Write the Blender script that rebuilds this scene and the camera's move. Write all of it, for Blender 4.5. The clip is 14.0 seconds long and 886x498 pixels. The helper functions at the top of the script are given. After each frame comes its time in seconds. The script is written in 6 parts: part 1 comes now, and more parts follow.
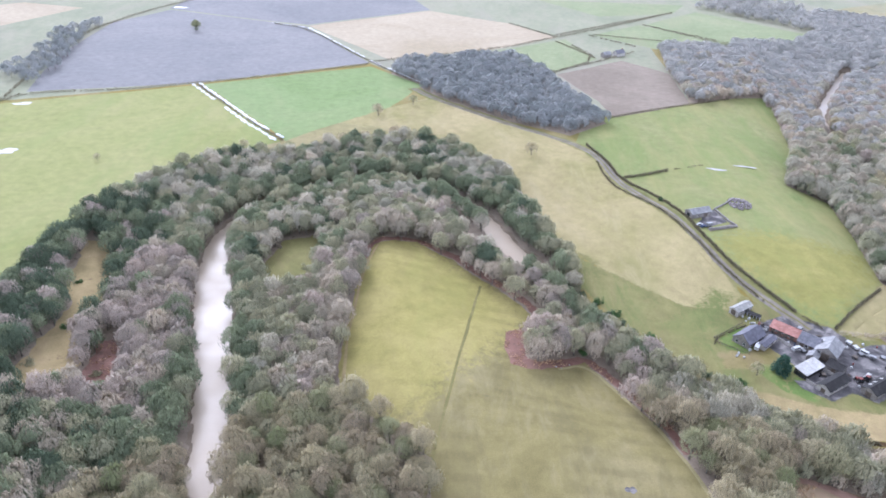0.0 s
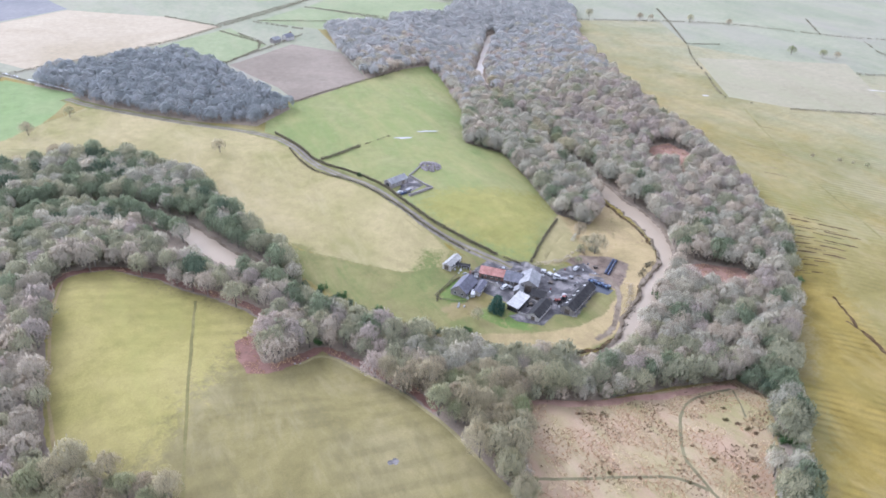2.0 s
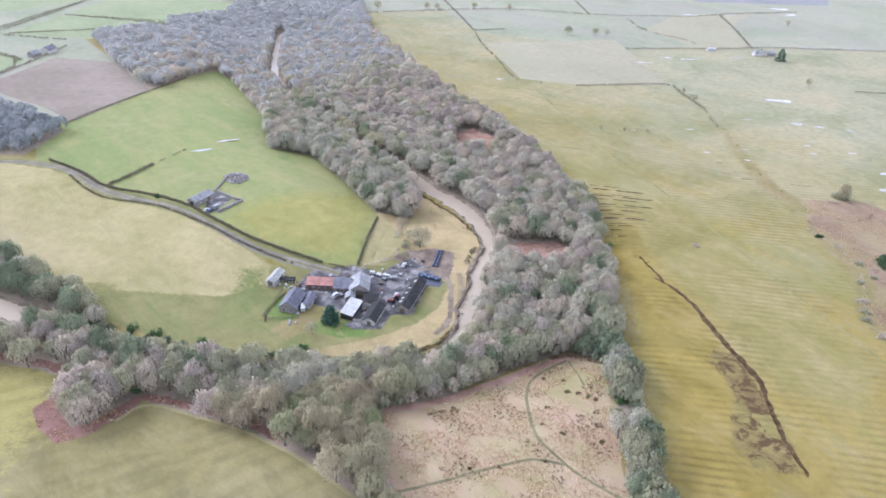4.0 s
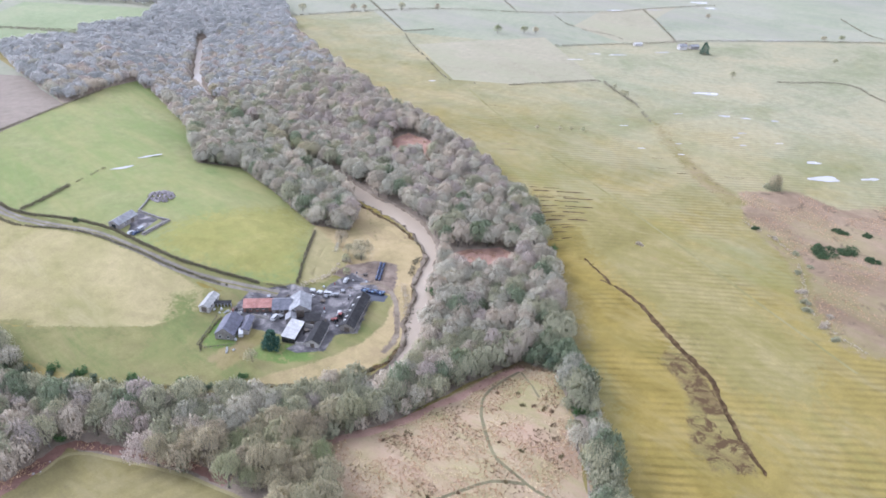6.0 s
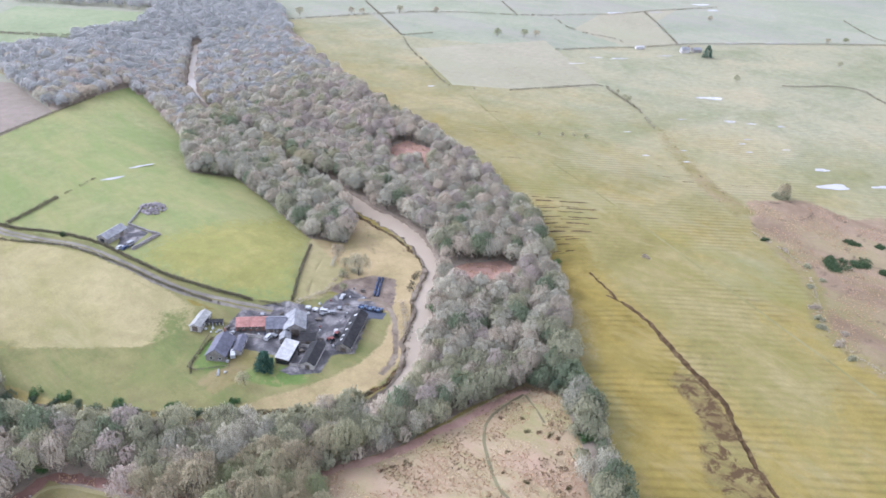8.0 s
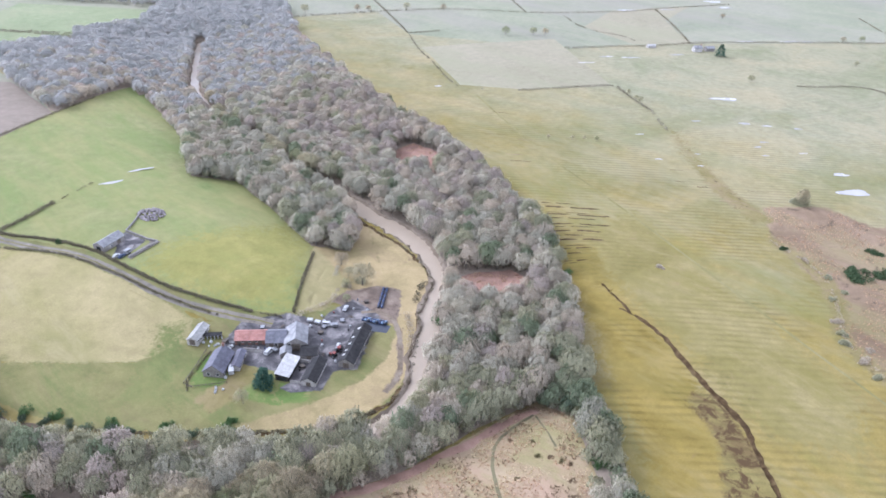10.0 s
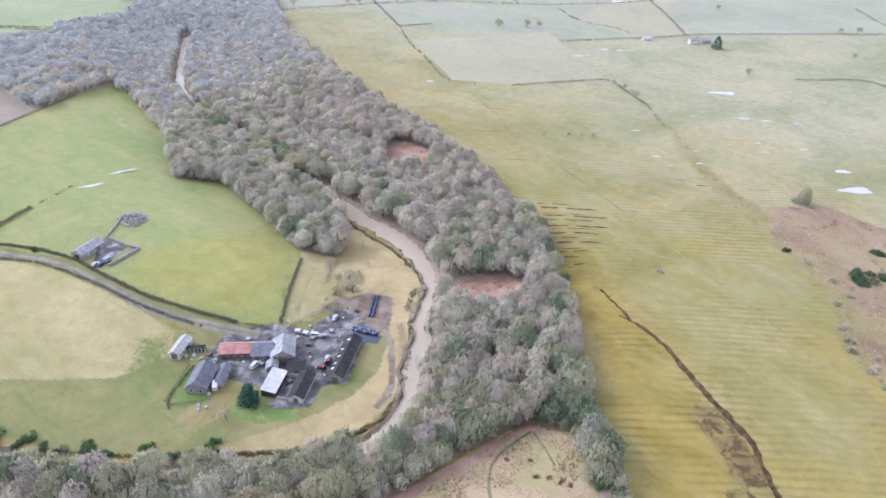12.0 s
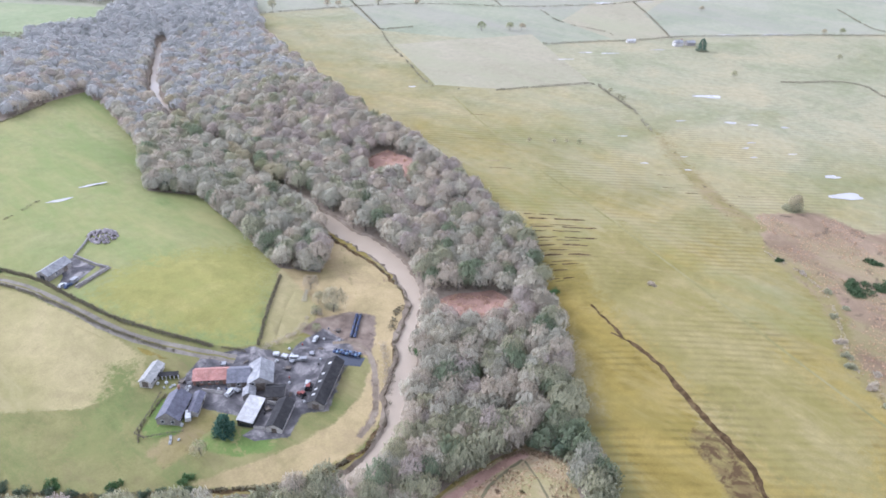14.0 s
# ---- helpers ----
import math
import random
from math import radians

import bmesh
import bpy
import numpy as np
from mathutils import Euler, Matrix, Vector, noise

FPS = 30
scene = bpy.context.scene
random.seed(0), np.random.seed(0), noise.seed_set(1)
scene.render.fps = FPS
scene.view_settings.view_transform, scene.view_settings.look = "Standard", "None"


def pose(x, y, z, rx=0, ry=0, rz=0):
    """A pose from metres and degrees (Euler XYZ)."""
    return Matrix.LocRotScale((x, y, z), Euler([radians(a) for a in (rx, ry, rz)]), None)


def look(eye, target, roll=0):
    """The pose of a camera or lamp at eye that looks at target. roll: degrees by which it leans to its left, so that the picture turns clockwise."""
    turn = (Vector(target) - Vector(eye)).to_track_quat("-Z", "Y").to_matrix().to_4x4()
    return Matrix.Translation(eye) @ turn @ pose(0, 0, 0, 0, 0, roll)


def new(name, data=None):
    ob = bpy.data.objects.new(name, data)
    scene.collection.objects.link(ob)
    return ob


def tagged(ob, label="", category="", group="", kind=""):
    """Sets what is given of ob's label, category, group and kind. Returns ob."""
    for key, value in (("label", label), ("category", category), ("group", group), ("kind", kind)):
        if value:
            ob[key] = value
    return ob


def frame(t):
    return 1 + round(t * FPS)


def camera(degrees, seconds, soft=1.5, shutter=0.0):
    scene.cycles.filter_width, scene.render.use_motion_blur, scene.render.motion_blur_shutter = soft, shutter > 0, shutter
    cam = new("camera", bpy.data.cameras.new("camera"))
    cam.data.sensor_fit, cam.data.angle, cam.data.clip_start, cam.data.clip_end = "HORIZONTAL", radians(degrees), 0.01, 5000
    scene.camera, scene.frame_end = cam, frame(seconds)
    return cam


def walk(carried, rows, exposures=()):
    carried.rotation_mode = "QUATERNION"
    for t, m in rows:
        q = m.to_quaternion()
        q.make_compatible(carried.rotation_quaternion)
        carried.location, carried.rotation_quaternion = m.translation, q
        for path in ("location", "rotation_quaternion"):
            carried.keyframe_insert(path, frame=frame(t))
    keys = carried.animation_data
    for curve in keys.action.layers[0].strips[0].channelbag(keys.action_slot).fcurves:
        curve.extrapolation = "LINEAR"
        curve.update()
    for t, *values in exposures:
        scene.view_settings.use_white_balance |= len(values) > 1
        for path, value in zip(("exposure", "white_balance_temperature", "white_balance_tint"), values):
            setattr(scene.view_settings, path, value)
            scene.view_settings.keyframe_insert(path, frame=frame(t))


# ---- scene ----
cam = camera(64.78, 14.0, soft=1.7)
# seconds, eye, point looked at, lean
PATH = (
    (0.0, (0.00, 0.00, 180.00), (-0.00, 259.89, 30.13), 1.95),
    (0.5, (-0.01, 1.08, 179.52), (35.07, 258.50, 29.51), 2.24),
    (1.0, (-0.07, 2.65, 178.92), (65.31, 253.60, 28.08), 2.52),
    (1.5, (0.64, 4.33, 178.36), (93.77, 246.36, 27.55), 2.69),
    (2.0, (1.68, 6.28, 177.55), (118.14, 238.34, 27.26), 2.86),
    (2.5, (2.93, 8.77, 176.63), (140.89, 229.12, 26.92), 3.00),
    (3.0, (4.13, 11.21, 176.15), (162.23, 217.95, 26.95), 3.16),
    (3.5, (5.13, 14.16, 175.98), (181.22, 206.15, 27.20), 3.27),
    (4.0, (5.85, 17.04, 175.89), (185.42, 205.78, 27.14), 3.29),
    (6.5, (15.46, 29.88, 175.74), (215.33, 197.70, 27.79), 3.16),
    (7.0, (17.96, 32.22, 175.63), (217.26, 200.78, 27.77), 3.11),
    (7.5, (20.30, 34.60, 175.62), (219.15, 203.74, 27.81), 3.06),
    (8.0, (22.70, 36.88, 175.62), (221.11, 206.66, 27.94), 3.03),
    (10.5, (35.07, 48.42, 175.34), (230.10, 219.65, 24.85), 2.91),
    (11.0, (37.52, 50.68, 175.18), (231.47, 221.78, 23.16), 2.89),
    (11.5, (40.09, 53.03, 175.44), (233.36, 224.23, 22.67), 2.88),
    (12.0, (43.05, 55.14, 175.26), (239.49, 222.87, 22.69), 2.87),
    (12.5, (45.65, 57.44, 175.06), (244.75, 222.20, 22.71), 2.88),
    (13.0, (48.20, 59.51, 174.91), (249.19, 222.19, 22.79), 2.89),
    (13.5, (50.78, 61.96, 175.08), (251.91, 224.39, 22.87), 2.93),
    (14.0, (53.53, 64.39, 174.95), (254.35, 227.24, 22.79), 2.94),
)
walk(cam, [(t, look(eye, target, lean)) for t, eye, target, lean in PATH], ((0.0, 1.86, 5330, 20), (14.0, 1.86, 5330, 20)))

# ---- light: a bright overcast winter day ----
world = bpy.data.worlds.new("overcast_sky")
scene.world = world
world.use_nodes = True
wt = world.node_tree
sky = wt.nodes.new("ShaderNodeTexSky")
sky.sky_type = "NISHITA"
sky.sun_disc = False
sky.sun_elevation = radians(36)
sky.sun_rotation = radians(-21)
sky.altitude = 100
sky.air_density = 1.0
sky.dust_density = 0.7
sky.ozone_density = 1.0
wt.nodes["Background"].inputs["Strength"].default_value = 0.15
# cloud takes most of the blue out of the sky
cloud = wt.nodes.new("ShaderNodeHueSaturation")
cloud.inputs["Saturation"].default_value = 0.12
wt.links.new(sky.outputs["Color"], cloud.inputs["Color"])
wt.links.new(cloud.outputs["Color"], wt.nodes["Background"].inputs["Color"])
sun = new("sun", bpy.data.lights.new("sun", "SUN"))
sun.data.energy = 0.6
sun.data.angle = radians(20)
sun.data.color = (1.0, 0.98, 0.95)
sun.matrix_world = look((0, 0, 600), (86, -225, 425))

# ---- materials ----
def node(nt, kind, **vals):
    n = nt.nodes.new(kind)
    for k, v in vals.items():
        n.inputs[k].default_value = v
    return n


def base_material(name, rough=0.9, metal=0.0, spec=0.2):
    m = bpy.data.materials.new(name)
    m.use_nodes = True
    b = m.node_tree.nodes["Principled BSDF"]
    b.inputs["Roughness"].default_value = rough
    b.inputs["Metallic"].default_value = metal
    b.inputs["Specular IOR Level"].default_value = spec
    return m, m.node_tree, b


def noise_of(nt, vec, scale, detail=4.0, rough=0.6, distort=0.0):
    n = node(nt, "ShaderNodeTexNoise", Scale=scale, Detail=detail, Roughness=rough, Distortion=distort)
    nt.links.new(vec, n.inputs["Vector"])
    return n.outputs["Fac"]


def ramp(nt, fac, stops):
    r = nt.nodes.new("ShaderNodeValToRGB")
    e = r.color_ramp.elements
    while len(e) < len(stops):
        e.new(0.5)
    for el, (p, c) in zip(e, stops):
        el.position = p
        el.color = (*c, 1) if len(c) == 3 else c
    nt.links.new(fac, r.inputs["Fac"])
    return r.outputs["Color"]


def mixed(nt, fac, a, b, blend="MIX"):
    m = nt.nodes.new("ShaderNodeMix")
    m.data_type, m.blend_type = "RGBA", blend
    for sock, v in ((m.inputs["Factor"], fac), (m.inputs["A"], a), (m.inputs["B"], b)):
        if isinstance(v, (int, float)):
            sock.default_value = v
        elif isinstance(v, tuple):
            sock.default_value = (*v, 1)
        else:
            nt.links.new(v, sock)
    return m.outputs["Result"]


def bumped(nt, b, height, strength, distance):
    n = node(nt, "ShaderNodeBump", Strength=strength, Distance=distance)
    nt.links.new(height, n.inputs["Height"])
    nt.links.new(n.outputs["Normal"], b.inputs["Normal"])


def gray(v):
    return (v, v, v)


def sward(nt, pos, fine, low, mid, high, patch=0.02, stripes=None, spots=None, spot_size=0.08, spot_share=0.62, drifts=(), hazing=None):
    """The colour of grass or soil: three colours over wide patches, tufts, stripes of old ploughing or mowing (angle, period, share), drifts of other growth and worn spots."""
    low, mid, high = (tuple(0.76 * v for v in c) for c in (low, mid, high))
    wide = noise_of(nt, pos, patch, 5, 0.62, 0.6)
    col = ramp(nt, wide, [(0.33, low), (0.5, mid), (0.68, high)])
    medium = noise_of(nt, pos, 0.16, 5, 0.7, 0.3)
    col = mixed(nt, 1.0, col, ramp(nt, medium, [(0.3, gray(0.86)), (0.7, gray(1.12))]), "MULTIPLY")
    col = mixed(nt, 1.0, col, ramp(nt, fine, [(0.3, gray(0.86)), (0.72, gray(1.13))]), "MULTIPLY")
    for angle, size, colour, share in drifts:   # long blotches of another growth
        mp = nt.nodes.new("ShaderNodeMapping")
        mp.inputs["Rotation"].default_value = (0, 0, radians(angle))
        mp.inputs["Scale"].default_value = (1, 0.3, 1)
        mp.inputs["Location"].default_value = (size * 900, angle, 0)
        nt.links.new(pos, mp.inputs["Vector"])
        k = ramp(nt, noise_of(nt, mp.outputs["Vector"], size, 8, 0.76, 0.4), [(1 - share - 0.07, gray(0)), (1 - share + 0.1, gray(0.75))])
        col = mixed(nt, k, col, tuple(0.76 * v for v in colour))
    if hazing:   # distance haze painted in: the sward pales raggedly across the field
        x0, x1, other = hazing
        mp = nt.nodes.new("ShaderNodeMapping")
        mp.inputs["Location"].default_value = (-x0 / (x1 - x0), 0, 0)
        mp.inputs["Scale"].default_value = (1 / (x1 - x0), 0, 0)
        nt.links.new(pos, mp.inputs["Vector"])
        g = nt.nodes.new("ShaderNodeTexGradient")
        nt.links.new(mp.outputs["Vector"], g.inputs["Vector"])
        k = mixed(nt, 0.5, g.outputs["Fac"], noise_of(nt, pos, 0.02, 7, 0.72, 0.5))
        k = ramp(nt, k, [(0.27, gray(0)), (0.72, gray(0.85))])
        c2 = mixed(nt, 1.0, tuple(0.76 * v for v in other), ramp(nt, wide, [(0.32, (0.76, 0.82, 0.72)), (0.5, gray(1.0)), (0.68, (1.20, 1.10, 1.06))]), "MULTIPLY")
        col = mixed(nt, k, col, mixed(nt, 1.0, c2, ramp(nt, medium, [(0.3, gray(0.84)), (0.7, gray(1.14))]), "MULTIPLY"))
    if stripes:
        angle, period, share = stripes
        mp = nt.nodes.new("ShaderNodeMapping")
        mp.inputs["Rotation"].default_value = (0, 0, radians(angle))
        nt.links.new(pos, mp.inputs["Vector"])
        w = node(nt, "ShaderNodeTexWave", Scale=0.314 / period, Distortion=3.0, Detail=4.0)
        w.inputs["Detail Scale"].default_value = 0.35
        nt.links.new(mp.outputs["Vector"], w.inputs["Vector"])
        streak = ramp(nt, w.outputs["Fac"], [(0.12, gray(1 - share)), (0.42, gray(1.0)), (0.8, gray(1 + share * 0.35))])
        where = ramp(nt, noise_of(nt, pos, 0.022, 4, 0.65), [(0.44, gray(0.05)), (0.62, gray(1.0))])
        col = mixed(nt, where, col, mixed(nt, 1.0, col, streak, "MULTIPLY"))
    if spots:
        s = ramp(nt, noise_of(nt, pos, spot_size, 6, 0.7, 0.5), [(spot_share, gray(0)), (spot_share + 0.07, gray(1))])
        col = mixed(nt, s, col, spots)
    return col


SWARDS = {}


def field_material(name, *spec, overlays=(), **more):
    """One kind of ground; overlays (attribute, kind) are other kinds that creep in over it where the land's attribute says."""
    SWARDS[name] = (spec, more)
    m, nt, b = base_material(name, 0.95, 0.0, 0.1)
    pos = nt.nodes.new("ShaderNodeTexCoord").outputs["Object"]
    fine = noise_of(nt, pos, 1.7, 4, 0.75)
    col = sward(nt, pos, fine, *spec, **more)
    if overlays:
        rough = node(nt, "ShaderNodeMapRange")
        for k, v in enumerate((0.0, 1.0, -0.7, 0.7)):
            rough.inputs[k + 1].default_value = v
        nt.links.new(noise_of(nt, pos, 0.30, 8, 0.78, 0.6), rough.inputs["Value"])
    for attribute, kind in overlays:
        at = nt.nodes.new("ShaderNodeAttribute")
        at.attribute_name = attribute
        add = nt.nodes.new("ShaderNodeMath")
        add.operation = "ADD"
        nt.links.new(at.outputs["Fac"], add.inputs[0])
        nt.links.new(rough.outputs["Result"], add.inputs[1])
        spec2, more2 = SWARDS[kind]
        # far from its patch a growth has no share at all
        here = mixed(nt, 1.0, ramp(nt, at.outputs["Fac"], [(0.02, gray(0)), (0.2, gray(1))]), ramp(nt, add.outputs["Value"], [(0.38, gray(0)), (0.62, gray(1))]), "MULTIPLY")
        col = mixed(nt, here, col, sward(nt, pos, fine, *spec2, **more2))
    nt.links.new(col, b.inputs["Base Color"])
    bumped(nt, b, fine, 0.5, 0.3)
    return m


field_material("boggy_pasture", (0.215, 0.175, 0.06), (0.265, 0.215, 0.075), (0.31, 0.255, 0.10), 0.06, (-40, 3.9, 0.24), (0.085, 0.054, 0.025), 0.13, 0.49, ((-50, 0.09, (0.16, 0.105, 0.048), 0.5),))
field_material("rushy_fringe", (0.215, 0.185, 0.065), (0.275, 0.225, 0.095), (0.325, 0.265, 0.125), 0.03, None, (0.105, 0.08, 0.045), 0.16, 0.58, ((-50, 0.05, (0.30, 0.22, 0.135), 0.45),))
field_material("ochre_grass", (0.233, 0.173, 0.0406), (0.296, 0.221, 0.0564), (0.337, 0.255, 0.0794), 0.02, (-40, 3.9, 0.22), (0.207, 0.148, 0.0617), 0.12, 0.64, ((-50, 0.035, (0.223, 0.183, 0.0485), 0.44), (-50, 0.06, (0.348, 0.272, 0.106), 0.42)))
field_material("pale_worn_grass", (0.233, 0.196, 0.0646), (0.29, 0.241, 0.0912), (0.337, 0.278, 0.122), 0.02, (-40, 3.9, 0.14), (0.237, 0.177, 0.0836), 0.12, 0.62, ((-50, 0.035, (0.233, 0.2, 0.057), 0.46), (-50, 0.07, (0.342, 0.282, 0.129), 0.40)))
PATH_SOIL = field_material("trodden_turf", (0.165, 0.145, 0.08), (0.205, 0.182, 0.10), (0.25, 0.22, 0.12), 0.06)
TRACK_GRASS = field_material("wheel_worn_grass", (0.176, 0.157, 0.0602), (0.211, 0.187, 0.074), (0.245, 0.215, 0.0929), 0.05)
PASTURE_WEAR = field_material("pale_wheel_worn_grass", (0.22, 0.195, 0.075), (0.265, 0.232, 0.095), (0.305, 0.265, 0.12), 0.05)
# pale and bluish: distance haze is painted into this grass
FAR_PASTURE = field_material("hazed_pasture_grass", (0.275, 0.288, 0.185), (0.325, 0.328, 0.215), (0.37, 0.358, 0.25), 0.008, drifts=((-50, 0.015, (0.375, 0.345, 0.25), 0.45), (20, 0.02, (0.265, 0.278, 0.172), 0.42), (-20, 0.006, (0.33, 0.30, 0.24), 0.45)))
field_material("yellow_hill_grass", (0.31, 0.274, 0.0861), (0.362, 0.312, 0.108), (0.399, 0.335, 0.131), 0.02, (-84, 9, 0.07), drifts=((-84, 0.03, (0.32, 0.27, 0.102), 0.42), (20, 0.02, (0.338, 0.316, 0.102), 0.42)))
NEAR_GRASS = field_material("mown_hill_grass", (0.211, 0.178, 0.0713), (0.272, 0.23, 0.0954), (0.304, 0.256, 0.123), 0.02, (-84, 9, 0.13), (0.134, 0.116, 0.0608), 0.13, 0.68, ((-84, 0.03, (0.194, 0.166, 0.0794), 0.42), (-80, 0.05, (0.329, 0.279, 0.146), 0.42), (-84, 0.09, (0.19, 0.162, 0.077), 0.40)), overlays=(("lush", "yellow_hill_grass"),))
field_material("golden_green_grass", (0.265, 0.25, 0.075), (0.305, 0.28, 0.088), (0.345, 0.305, 0.11), 0.02, drifts=((30, 0.03, (0.27, 0.28, 0.085), 0.45),))
BRIGHT_GRASS = field_material("bright_green_grass", (0.211, 0.256, 0.0895), (0.268, 0.279, 0.111), (0.32, 0.305, 0.137), 0.014, drifts=((30, 0.02, (0.338, 0.31, 0.127), 0.47), (-20, 0.035, (0.211, 0.267, 0.0842), 0.44), (50, 0.08, (0.235, 0.262, 0.0895), 0.4)), overlays=(("gold", "golden_green_grass"),))
YELLOW_GRASS = field_material("yellow_green_grass", (0.278, 0.296, 0.101), (0.331, 0.331, 0.128), (0.366, 0.349, 0.15), 0.009, drifts=((60, 0.012, (0.265, 0.309, 0.106), 0.42), (10, 0.012, (0.371, 0.344, 0.159), 0.4)))
field_material("damp_green_grass", (0.147, 0.179, 0.0589), (0.18, 0.201, 0.0684), (0.228, 0.226, 0.0855), 0.03, drifts=((20, 0.07, (0.237, 0.226, 0.0855), 0.48),))
CROP_GREEN = field_material("winter_crop", (0.225, 0.30, 0.115), (0.255, 0.325, 0.135), (0.285, 0.335, 0.15), 0.012, (50, 3, 0.08))
field_material("bleached_grass", (0.304, 0.271, 0.109), (0.394, 0.332, 0.16), (0.461, 0.38, 0.199), 0.015, (-35, 9, 0.05), drifts=((30, 0.025, (0.314, 0.28, 0.123), 0.44), (-35, 0.04, (0.456, 0.385, 0.214), 0.4), (10, 0.09, (0.342, 0.285, 0.142), 0.40)))
LOW_GRASS = field_material("riverside_grass", (0.20, 0.20, 0.074), (0.265, 0.245, 0.096), (0.305, 0.278, 0.115), 0.025, drifts=((20, 0.04, (0.345, 0.295, 0.135), 0.42), (60, 0.05, (0.17, 0.205, 0.065), 0.44), (20, 0.11, (0.24, 0.20, 0.095), 0.42)))
field_material("lawn", (0.14, 0.21, 0.055), (0.18, 0.235, 0.068), (0.245, 0.255, 0.092), 0.07, None, (0.20, 0.19, 0.075), 0.2, 0.56)
BANK = field_material("dry_bank_grass", (0.328, 0.264, 0.125), (0.442, 0.343, 0.173), (0.514, 0.392, 0.211), 0.03, None, (0.205, 0.147, 0.0864), 0.07, 0.62, drifts=((40, 0.06, (0.339, 0.25, 0.144), 0.42),))
PLOUGHED = field_material("ploughed_soil", (0.235, 0.23, 0.225), (0.27, 0.26, 0.25), (0.305, 0.29, 0.275), 0.008, (40, 4, 0.06))
TAN_SOIL = field_material("stubble", (0.42, 0.345, 0.225), (0.47, 0.39, 0.27), (0.52, 0.435, 0.305), 0.008, (40, 5, 0.05))
BROWN_SOIL = field_material("brown_tilled_soil", (0.258, 0.21, 0.158), (0.297, 0.244, 0.185), (0.335, 0.273, 0.211), 0.012)
ROUGH = field_material("rough_bracken_grass", (0.33, 0.28, 0.13), (0.43, 0.34, 0.195), (0.50, 0.385, 0.255), 0.03, None, (0.19, 0.135, 0.08), 0.30, 0.60, drifts=((10, 0.05, (0.345, 0.305, 0.135), 0.48), (70, 0.06, (0.46, 0.31, 0.215), 0.5), (30, 0.12, (0.46, 0.36, 0.23), 0.42), (-30, 0.16, (0.235, 0.165, 0.095), 0.38)))
MOOR = field_material("heath", (0.217, 0.156, 0.0904), (0.297, 0.21, 0.136), (0.363, 0.27, 0.173), 0.02, None, (0.116, 0.0862, 0.0552), 0.10, 0.58, drifts=((-50, 0.03, (0.318, 0.264, 0.13), 0.46), (20, 0.05, (0.202, 0.135, 0.0854), 0.42), (-40, 0.02, (0.242, 0.207, 0.0854), 0.46)))
LITTER = field_material("leaf_litter", (0.26, 0.21, 0.155), (0.34, 0.275, 0.205), (0.41, 0.33, 0.245), 0.06, None, (0.12, 0.10, 0.07), 0.2, 0.6)
field_material("churned_mud", (0.16, 0.12, 0.088), (0.25, 0.19, 0.145), (0.34, 0.27, 0.20), 0.14, None, (0.10, 0.075, 0.055), 0.3, 0.6)
YARD = field_material("muddy_yard", (0.082, 0.077, 0.077), (0.15, 0.14, 0.138), (0.40, 0.365, 0.34), 0.14, None, (0.06, 0.052, 0.048), 0.22, 0.6)
PEAT = field_material("wet_peat", (0.055, 0.034, 0.015), (0.10, 0.064, 0.03), (0.18, 0.125, 0.058), 0.25)
PEAT_GRASS = field_material("dark_worn_grass", (0.20, 0.185, 0.08), (0.26, 0.24, 0.10), (0.31, 0.28, 0.12), 0.05)
RUSSET = field_material("dead_bracken", (0.34, 0.215, 0.155), (0.47, 0.29, 0.215), (0.56, 0.37, 0.28), 0.07, None, (0.16, 0.10, 0.07), 0.25, 0.6)
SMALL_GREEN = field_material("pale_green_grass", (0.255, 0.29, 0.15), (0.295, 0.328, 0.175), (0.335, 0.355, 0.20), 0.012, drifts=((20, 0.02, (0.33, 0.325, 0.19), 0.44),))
RED_BRACKEN = field_material("red_bracken", (0.22, 0.125, 0.095), (0.30, 0.17, 0.13), (0.37, 0.225, 0.175), 0.07, None, (0.13, 0.085, 0.065), 0.25, 0.57)
TRODDEN = field_material("trodden_grass", (0.30, 0.265, 0.125), (0.365, 0.315, 0.155), (0.41, 0.345, 0.19), 0.03)
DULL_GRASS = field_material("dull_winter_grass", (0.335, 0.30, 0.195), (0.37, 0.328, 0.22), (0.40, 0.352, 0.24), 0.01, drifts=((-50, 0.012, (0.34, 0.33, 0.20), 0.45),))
BED = field_material("river_bed", (0.175, 0.135, 0.09), (0.27, 0.215, 0.155), (0.36, 0.295, 0.22), 0.07, None, (0.12, 0.09, 0.06), 0.25, 0.58)
TARMAC = field_material("worn_lane", (0.187, 0.165, 0.133), (0.25, 0.221, 0.18), (0.312, 0.274, 0.22), 0.09, None, (0.101, 0.0825, 0.0612), 0.35, 0.6)

